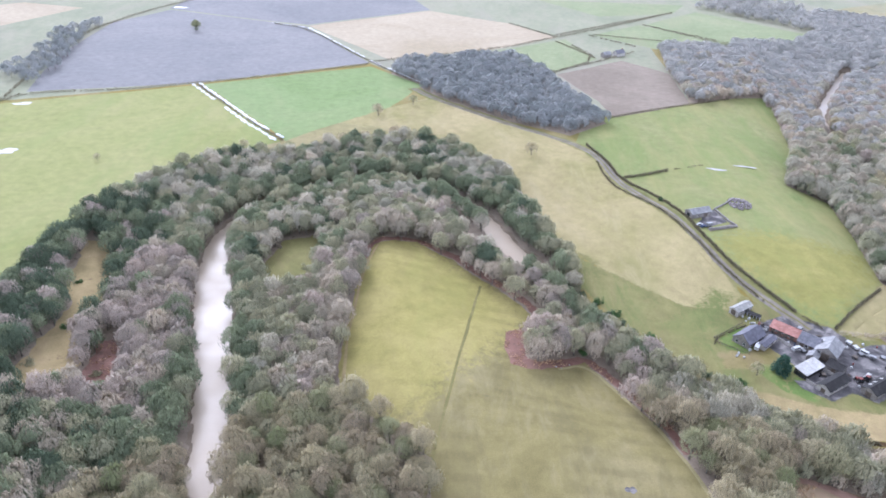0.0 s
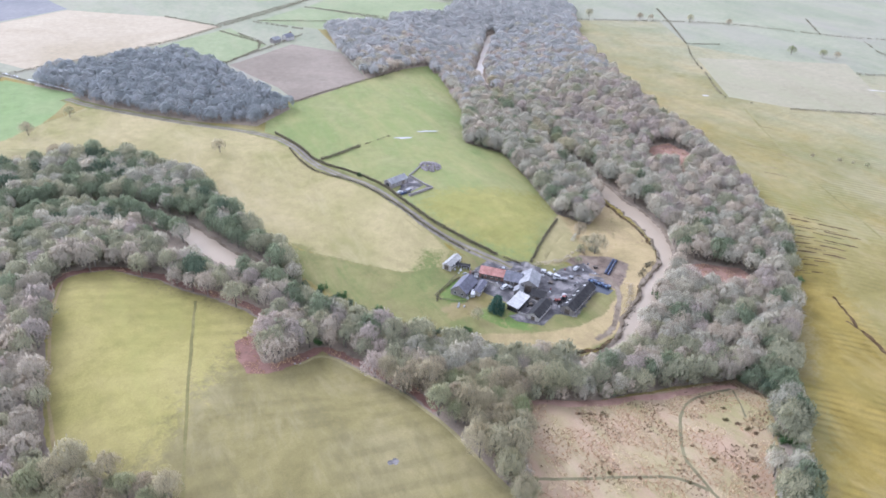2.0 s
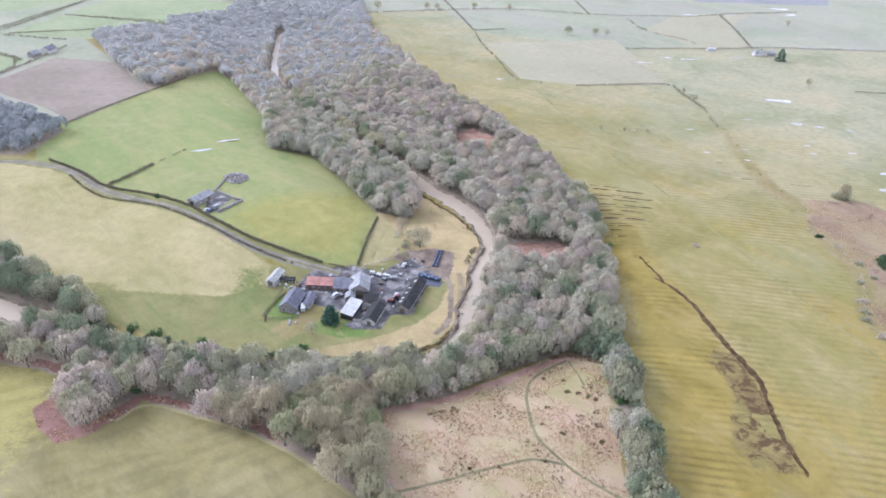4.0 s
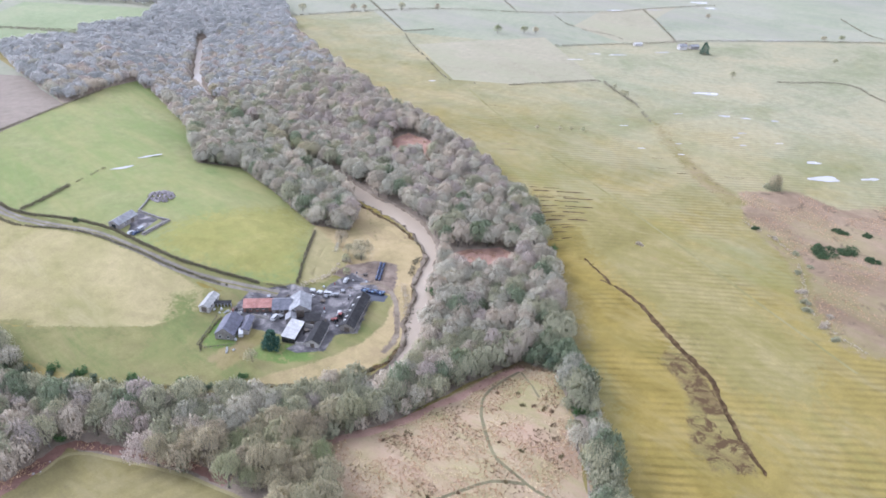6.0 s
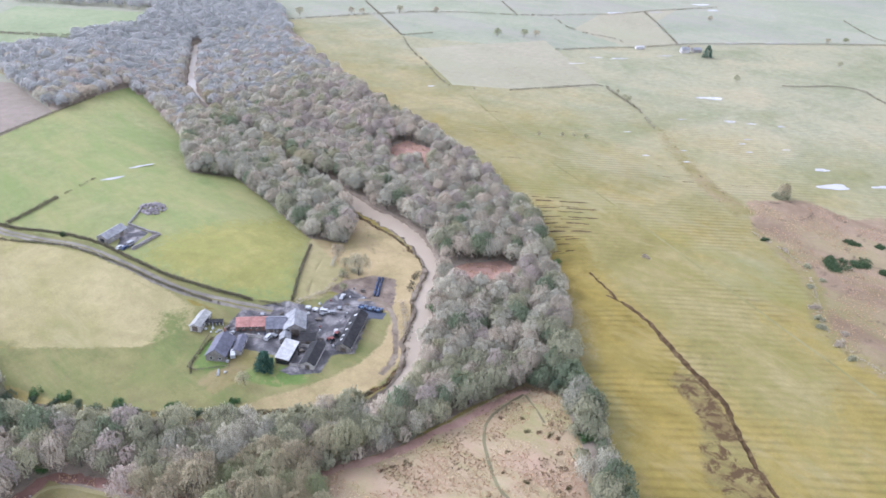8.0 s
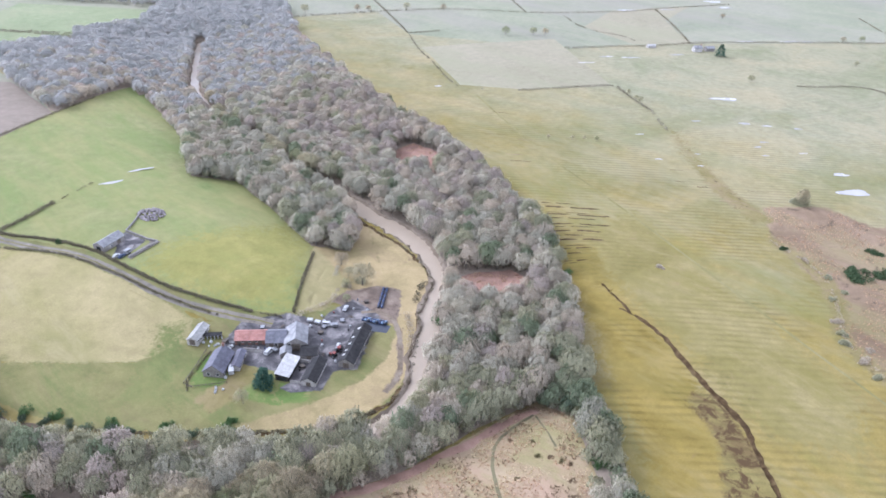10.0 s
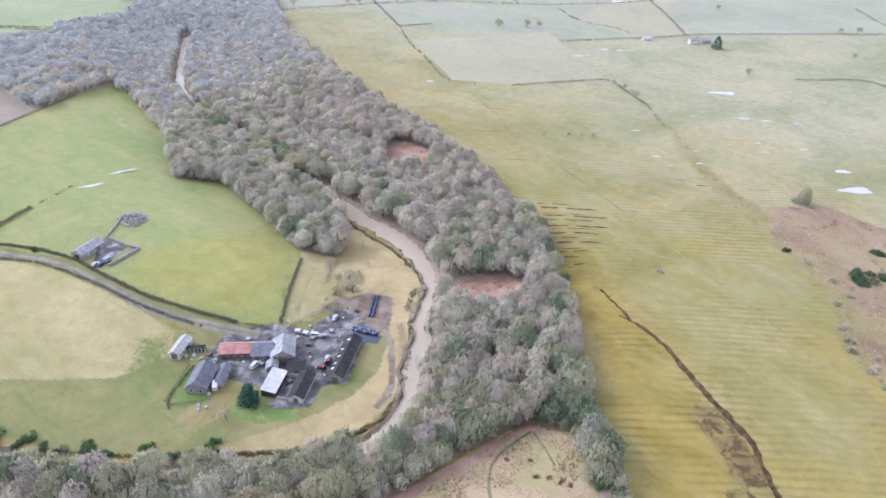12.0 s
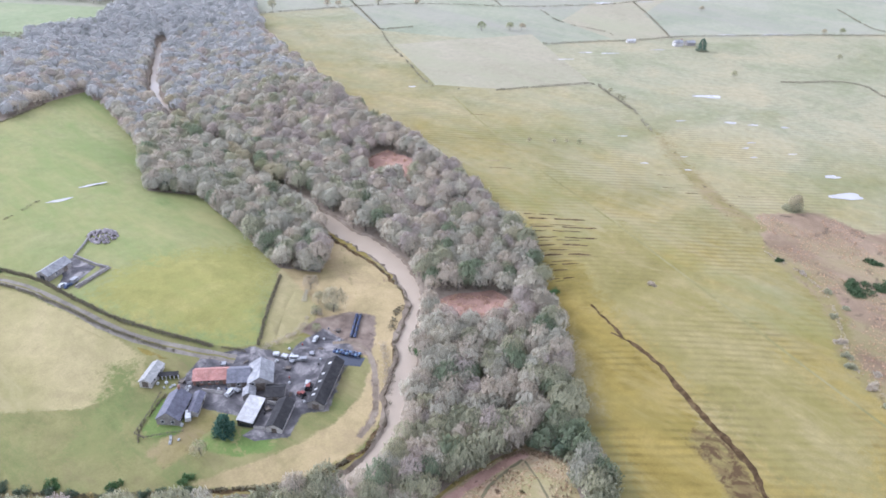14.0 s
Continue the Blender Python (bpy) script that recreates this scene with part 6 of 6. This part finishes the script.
def snow_drift(x, y, length, wide, tall, turn, seed):
    rng = np.random.RandomState(seed)
    bm = bmesh.new()
    bmesh.ops.create_grid(bm, x_segments=14, y_segments=5, size=1)
    ph = rng.uniform(0, 6.283, 3)
    for v in bm.verts:
        u, w = v.co.x, v.co.y
        edge = 1 - .25 * math.sin(4 * u + ph[0]) - .15 * math.sin(9 * u + ph[1])
        v.co = (u * length / 2, w * wide / 2 * edge * math.sqrt(max(.05, 1 - u * u * .9)), tall * (1 - w * w) * (1 - u * u) * (1 + .3 * math.sin(7 * u + ph[2])) - .04)
    me = bpy.data.meshes.new("snow_drift")
    bm.to_mesh(me)
    bm.free()
    me.materials.append(SNOW)
    me.polygons.foreach_set("use_smooth", np.ones(len(me.polygons), bool))
    o = new("snow_drift", me)
    o.matrix_basis = pose(x, y, height(x, y) + .06, 0, 0, turn)
    return tagged(o, "thin drift of old snow against a hedge", "snow", "snow drifts along the hedges")


rng = np.random.RandomState(17)
for line, sides, share in ((FIELD_HEDGES[1], (-1, 1), .9), (FIELD_HEDGES[2], (1,), .8)):
    for x, y, a in along(line, 11):
        for s in sides:
            if rng.rand() < share:
                d = s * (3.0 + rng.uniform(-.4, .4))
                snow_drift(x - math.sin(a) * d, y + math.cos(a) * d, rng.uniform(8, 13), rng.uniform(2.2, 3.6), .5, math.degrees(a) + rng.uniform(-4, 4), rng.randint(9999))

# ---- single trees and bushes ----
lone = "bare tree standing alone in grassland"
for x, y, v, s in ((58, 446, 2, .95), (-53, 513, 5, 1.0), (-28, 542, 3, .8), (-135, 438, 7, .8), (-106, 442, 9, .9), (-90, 447, 0, .8), (-72, 458, 5, 1.0), (-58, 465, 3, .9), (-37, 474, 2, 1.0),
                   (-16, 474, 7, .9), (219, 259, 9, 1.25), (133, 229, 7, .62), (226, 268, 0, .5), (204, 253, 3, .45), (-222, 410, 5, .5), (700, 262, 2, .7), (560, 300, 3, .6), (212, 262, 5, .5), (661, 520, 0, 1.0), (686, 501, 3, .9), (697, 493, 1, .8), (552, 733, 0, 1.1), (609, 706, 2, .9), (620, 698, 0, .8), (663, 677, 1, 1.0), (702, 650, 2, .8), (957, 255, 0, .7), (976, 241, 1, .8), (849, 212, 2, .6), (966, 404, 0, .7),
                   (433, 302, 1, .35), (445, 290, 2, .35), (451, 284, 0, .3), (455, 276, 1, .4), (573, 318, 2, .5), (565, 306, 0, .45), (223, 279, 1, .8), (218, 268, 2, .6)):
    lone_tree(x, y, 10 + v % 3, s, 57 * v + x, lone)
# added bush stands in for the tree's low, dense crown
bush(459, 137, 6.0, 6.5, TWIGS[2], "olive-grey bush filling out the tree at the heath edge", 109, 900, .9)
lone_tree(459, 137, 7, 0.85, 40, "bare olive-grey tree at the edge of the heath", z=height(459, 137) - 2.2)
lone_tree(-192, 337, 8, 1.05, 20, "ivy-clad tree above the wood edge")
lone_tree(-273, 764, 8, 1.0, 80, "dark ivy-clad tree in a ploughed field")
lone_tree(313, 230, 9, 1.1, 10, "pale-twigged tree at the wood edge")


def fir(x, y, h, label):
    t = new("fir_tree")
    t.location = (x, y, height(x, y) - .1)
    v, f = tube([(0, 0, 0), (0, 0, h * .5), (0, 0, h)], [.25, .16, .03], 6)
    part("trunk", mesh_of("trunk", v, f, [BARK]), None, t)
    rng = np.random.RandomState(int(x))
    n = 3200
    zz = rng.rand(n) ** 1.3
    a = rng.uniform(0, 6.283, n)
    rr = (1 - zz) ** .55 * h * .40 * np.sqrt(rng.uniform(.25, 1, n)) * (1 + .12 * np.sin(zz * 30) + .22 * np.sin(a * 3 + zz * 9) + .12 * np.sin(a * 7 - zz * 5))
    base = np.column_stack([np.cos(a) * rr, np.sin(a) * rr, h * (.08 + .9 * zz)])
    out = np.column_stack([np.cos(a), np.sin(a), rng.uniform(-.3, .5, n)])
    v, f = slivers(rng, base, unit(out + rng.normal(size=(n, 3)) * .3), rng.uniform(.5, 1.0, n), rng.uniform(.25, .5, n), np.column_stack([np.cos(a), np.sin(a), np.full(n, .8)]))
    part("crown", mesh_of("crown", v, f, [NEEDLES]), None, t)
    return tagged(t, label, "fir tree")


fir(144.2, 231.8, 9.0, "dark green fir tree on the lawn")
for x, y, h in ((296, 506, 12), (288, 486, 13), (288, 477, 14), (287, 432, 12), (285, 423, 13), (282, 411, 14), (285, 396, 12), (284, 385, 13), (285, 379, 14), (309, 538, 12)):
    lone_tree(x, y, 8, h / 12, 31 * x, "ivy-clad dark green tree on the river slope", z=height(x, y) - .3)
fir(770, 322, 13, "dark conifer beside a distant farm")
bush(129.5, 380, 2.2, 2.6, GORSE, "round dark evergreen bush beside the lane", 81)
for k, (x, y, r, h) in enumerate(((397, 90, 7.0, 2.8), (403, 80, 6.5, 2.6), (390, 88, 4.5, 2.2), (426, 88, 3.2, 1.8), (434, 76, 3.0, 1.7), (395, 124, 1.8, 1.2), (402, 66, 3.6, 2.0))):
    bush(x, y, r, h, GORSE, "sprawling dark green gorse thicket on heath", 90 + k, 420, 0.8)
hedge(((398, 132), (388, 108), (374, 94), (352, 84), (332, 77), (319, 62), (312, 44)), 0.9, 2.6, "broken line of dead scrub along the heath edge", 94, 20, 0.5, 0.35, TWIGS[1], 1.3)
for k, (x, y, r, h) in enumerate(((336, 78, 2.6, 2.0), (344, 83, 2.6, 2.2), (329, 75, 2.4, 2.0), (320, 66, 2.6, 2.2), (313, 58, 2.4, 2.0), (391, 112, 1.8, 1.4), (372, 88, 2.2, 1.2), (329, 161, 2.6, 1.2), (362, 90, 2.0, 1.2), (331, 66, 2, 1.5), (382, 98, 2.2, 1.3))):
    bush(x, y, r, h, TWIGS[2 - k % 2], "leafless grey-brown scrub bush", 110 + k, 300, .6)
for k, (x, y, r, h) in enumerate(((75, 279, 2.6, 4.5), (82, 269, 2.4, 3.2), (94, 252, 2.4, 3.4), (107, 238, 2.2, 3.0), (64, 304, 3.0, 4.5), (124, 224, 2.0, 2.4), (224, 213, 3.0, 4.0), (293, 193, 3.0, 5.0), (207, 127, 3, 4), (195, 114, 3, 4), (184, 101, 3, 4.5), (62, 240, 2.5, 3))):
    bush(x, y, r, h, LEAF, "dark green evergreen bush at the wood edge", 130 + k, 300, .5)


for k, (x, y, r, h) in enumerate(((141, 155, 2.4, .7), (145, 152.5, 2.6, .8), (137, 156.5, 1.8, .6), (186, 132, 2.0, .9), (188, 129, 1.8, .9), (189, 125, 2.0, 1.0), (189, 121.5, 1.5, .8), (165, 117.5, 1.6, .8), (178, 112, 2.2, .9), (172, 106, 1.8, .8),
                                  (187, 144.5, 1.5, .6), (191, 138, 1.3, .7), (183, 117, 1.6, .7), (150, 113, 1.1, .5), (136, 121, 1.1, .5), (128, 127, .9, .5), (163, 126, .9, .4), (172, 131, 1.3, .5))):
    bush(x, y, .8 * r, .6 * h, (DARK_BRACKEN, BRAMBLE)[k % 2], "low dark clump of bramble in the rough field", 300 + k, 90, .38)
# scrub whose dark colour also stands in for shadow at the wood edge
hedge(((201, 152.5), (207, 149.5), (209, 143), (211, 136)), 1.3, 3.0, "dark shaded scrub at the corner of the rough field", 320, 50, .5, .1, DARK_BRACKEN)


# ---- bracken ----
def bracken(name, plan, share, mat, seed, label, names, size=0.55, clump=0.09, least=.08):
    """Dead fronds over a patch of ground, in drifts."""
    rng = np.random.RandomState(seed)
    x, y = scatter(plan, share, seed)
    here = region_index(x, y)
    ok = np.array([here[i] >= 0 and REGIONS[here[i]][0] in names and noise.noise(Vector((x[i] * clump, y[i] * clump, seed))) > least for i in range(len(x))])
    spots = [(a + rng.normal() * share * .4, b + rng.normal() * share * .4, height(a, b), rng.uniform(.1, .9), rng.uniform(.15, .6)) for a, b in zip(x[ok], y[ok])]
    return tagged(new(name, bushy(seed, spots, 5, size, mat, name)), label, "bracken", "", "stuff")


bracken("bracken", ROUGH_FIELD, 1.15, BRACKEN, 201, "drifts of dead pinkish-brown bracken in the rough field", ("rough_field",), 0.5, .08, -.05)
bracken("tussock", ROUGH_FIELD, 1.3, STRAW, 209, "pale tussocks of dead grass in the rough field", ("rough_field",), 0.5, .11, .12)
bracken("bracken", RUSSET_C, 1.2, BRACKEN, 207, "dead red bracken beside the clearing", ("bracken_patch",), 0.6, .2)
bracken("bramble", ROUGH_FIELD, 1.5, DARK_BRACKEN, 208, "dark clumps of bramble in the rough field", ("rough_field",), 0.6, .09, .22)
bracken("bracken", CUT, 1.1, BRACKEN, 202, "dead red-brown bracken in the hollow", ("bracken_cut", "bracken_margin"), 0.6, .2)
bracken("bracken", ribbon(MARGIN, 9), 1.2, BRACKEN, 203, "dead red-brown bracken along the field edge", ("bracken_margin", "bracken_cut"), 0.6, .1)
bracken("bracken", RUSSET_A, 1.2, BRACKEN, 204, "dead russet bracken in a gap in the wood", ("bracken_patch",), 0.6, .2)
bracken("bracken", RUSSET_B, 1.2, BRACKEN, 205, "dead russet bracken in a gap in the wood", ("bracken_patch",), 0.6, .2)
bracken("bracken", HEATH, 1.9, BRACKEN, 206, "dead bracken over the heath", ("heath",), 0.5, .05, -.05)

hedge(((160, 192), (172, 190), (189, 196), (202, 206.5), (213, 214.5), (221, 224), (230, 229), (244, 235), (254, 252), (260, 275), (261.5, 303), (266.5, 332)), 0.7, 1.6, "broken dark scrub along the eroded riverbank", 211, 22, 0.45, 0.72, None, 0.9)
hedge(((228, 232), (236, 238), (244, 241)), 1.2, 4.0, "tangled brown scrub on the riverbank", 212, 40, 0.6, 0.2)
hedge(((86, 257), (96, 244.5), (110, 229.5), (126, 215), (140, 201.5), (154, 193.5), (166, 191)), 1.0, 2.0, "dark brambly bank below the farm pasture", 213, 40, 0.5, 0.2)


# ---- yard clutter ----
def timber_stack(x, y, angle, seed):
    rng = np.random.RandomState(seed)
    s = new("timber_stack")
    s.matrix_basis = pose(x, y, height(x, y), 0, 0, angle)
    for k in range(7):
        z = .12 * (k // 3)
        part("plank", block(-1.1 + rng.uniform(-.2, .2), 1.1 + rng.uniform(-.2, .2), -.45 + .32 * (k % 3), -.18 + .32 * (k % 3), z, z + .1), WOOD, s)
    return tagged(s, "loose stack of weathered planks in the yard", "timber")


def drum(x, y, paint, label):
    d = new("oil_drum")
    d.location = (x, y, height(x, y))
    bm = bmesh.new()
    for z in (.1, .45, .8):
        bmesh.ops.create_cone(bm, cap_ends=True, segments=12, radius1=.31, radius2=.31, depth=.06, matrix=Matrix.Translation((0, 0, z)))
    bmesh.ops.create_cone(bm, cap_ends=True, segments=12, radius1=.29, radius2=.29, depth=.88, matrix=Matrix.Translation((0, 0, .44)))
    part("barrel", bm, paint, d)
    return tagged(d, label, "drum")


def feed_bag(x, y, angle, size):
    o = new("feed_bag")
    o.matrix_basis = pose(x, y, height(x, y), 0, 0, angle)
    bm = block(-.6 * size, .6 * size, -.5 * size, .5 * size, 0, .85 * size, .22 * size)
    part("sack", bm, WHITE_PAINT, o)
    neck = bmesh.new()
    bmesh.ops.create_cone(neck, cap_ends=True, segments=8, radius1=.2 * size, radius2=.3 * size, depth=.3 * size, matrix=Matrix.Translation((0, 0, .95 * size)))
    part("neck", neck, WHITE_PAINT, o)
    return tagged(o, "bulging white bulk bag on the ground", "bag")


rng = np.random.RandomState(77)
for k, (x, y) in enumerate(((146, 263), (149, 261), (151.5, 259.5), (148.5, 265.5), (153, 256.5), (155.8, 252.4), (157.8, 250.6), (160, 246.5), (172.5, 231), (176, 236), (178, 238.5), (181, 243), (176, 222.5), (173.2, 223.8), (191, 236.5), (193, 243), (198, 243.5), (203, 247), (209, 251), (211, 247), (213, 240.5), (207, 242), (194, 250), (165, 262.5), (172, 258), (156, 220.5), (159.5, 229.5), (161.5, 230.5))):
    kind = k % 4
    if kind == 0:
        timber_stack(x, y, rng.uniform(0, 180), k)
    elif kind == 1:
        feed_bag(x, y, rng.uniform(0, 90), rng.uniform(.8, 1.3))
    elif kind == 2:
        drum(x, y, (BLUE_PAINT, RED_PAINT, DARK_SHEET)[k % 3], ("dark blue oil drum", "faded red oil drum", "rusty black oil drum")[k % 3] + " in the yard")
    else:
        trailer(x, y, rng.uniform(0, 180), 2.2, "small dull steel farm trailer in the yard", (STEEL, WOOD)[k % 8 == 3], 1.1)

for k, (x, y) in enumerate(((-172, 276), (-158, 272), (-152, 250), (-161, 240), (-147, 226), (-163, 214), (-154, 206), (-148, 196), (-137, 214), (-133, 232), (-88, 322), (-70, 300), (-84, 288))):
    bush(x, y, 1.6 + .5 * (k % 3), 1.6 + .4 * (k % 4), (LEAF, TWIGS[1], TWIGS[2])[k % 3], ("dark green evergreen bush in a clearing", "leafless brown scrub bush in a clearing", "olive scrub bush in a clearing")[k % 3], 230 + k, 160)

hedge(((199, 206.5), (206, 213.5), (212.5, 220), (218, 228)), 1.1, 4.4, "tangled brown scrub between the track and the river", 214, 46, 0.55, 0.15, TWIGS[1])
hedge(((142, 265), (133, 259.5), (125, 255), (121.5, 249)), 0.8, 0.9, "dark clipped hedge along the lawn fence", 216, 50, 0.35, 0.1)
hedge(((182, 259), (190, 257), (197, 257), (205, 260)), 2.0, 3.6, "bare brown scrub at the back of the farmyard", 241, 60, 0.5, 0.25, TWIGS[1])
hedge(((206, 262), (214, 264), (222, 261)), 1.3, 3.2, "dead brown scrub beside the bales", 242, 50, 0.45, 0.3, TWIGS[1])
hedge(((213, 272), (222, 280), (232, 286)), 2.0, 3.0, "bare scrub below the wood", 243, 50, 0.5, 0.3, TWIGS[0])
hedge(((96.5, 186), (98, 172), (98.5, 160), (98, 148), (97.5, 137)), 2.6, 5.0, "dark mauve bare scrub along the hill field", 215, 70, 0.7, 0.1, DARK_BRACKEN)
hedge(((60, 352), (56, 366), (50, 380)), 1.2, 2.6, "dark brambles at the edge of the bleached field", 244, 50, 0.5, 0.25)
for k, (x, y) in enumerate(((78, 270), (83, 262), (87, 256), (92, 249), (97, 244), (104, 236), (106, 233.5), (112, 227), (115, 224), (121, 219), (64, 292), (68, 284), (73, 277))):
    bush(x, y, 2.0 + .5 * (k % 3), 2.4 + .5 * (k % 4), EVERGREEN, "dark evergreen bush along the river below the farm", 260 + k, 260, .55)
for k, (x, y) in enumerate(((144, 262.5), (147.5, 260.2), (188.5, 251.5), (180.6, 249.6), (193.4, 238.2), (131.8, 240.6), (141.8, 271), (144.2, 269.2), (142.3, 267.7), (145.7, 266), (137.6, 249.6), (136.2, 245.8), (158.3, 249.8), (158.6, 247.0), (155.8, 247.9), (160.2, 247.8), (161.2, 254.2), (163.1, 253.0), (187.2, 248.2))):
    feed_bag(x, y, 37 * k, .7 + .15 * (k % 4))
# added bush that makes the bare tree look denser
bush(219, 261, 3.6, 4.2, TWIGS[2], "olive-grey bush filling out the bare tree behind the bales", 281, 360, .6)
bush(213, 263, 2.6, 2.2, TWIGS[1], "leafless brown scrub behind the bales", 282, 300, .5)
bush(226, 270, 2.4, 2.6, TWIGS[2], "tangled olive-grey thorn beside the paddock", 283, 300, .5)
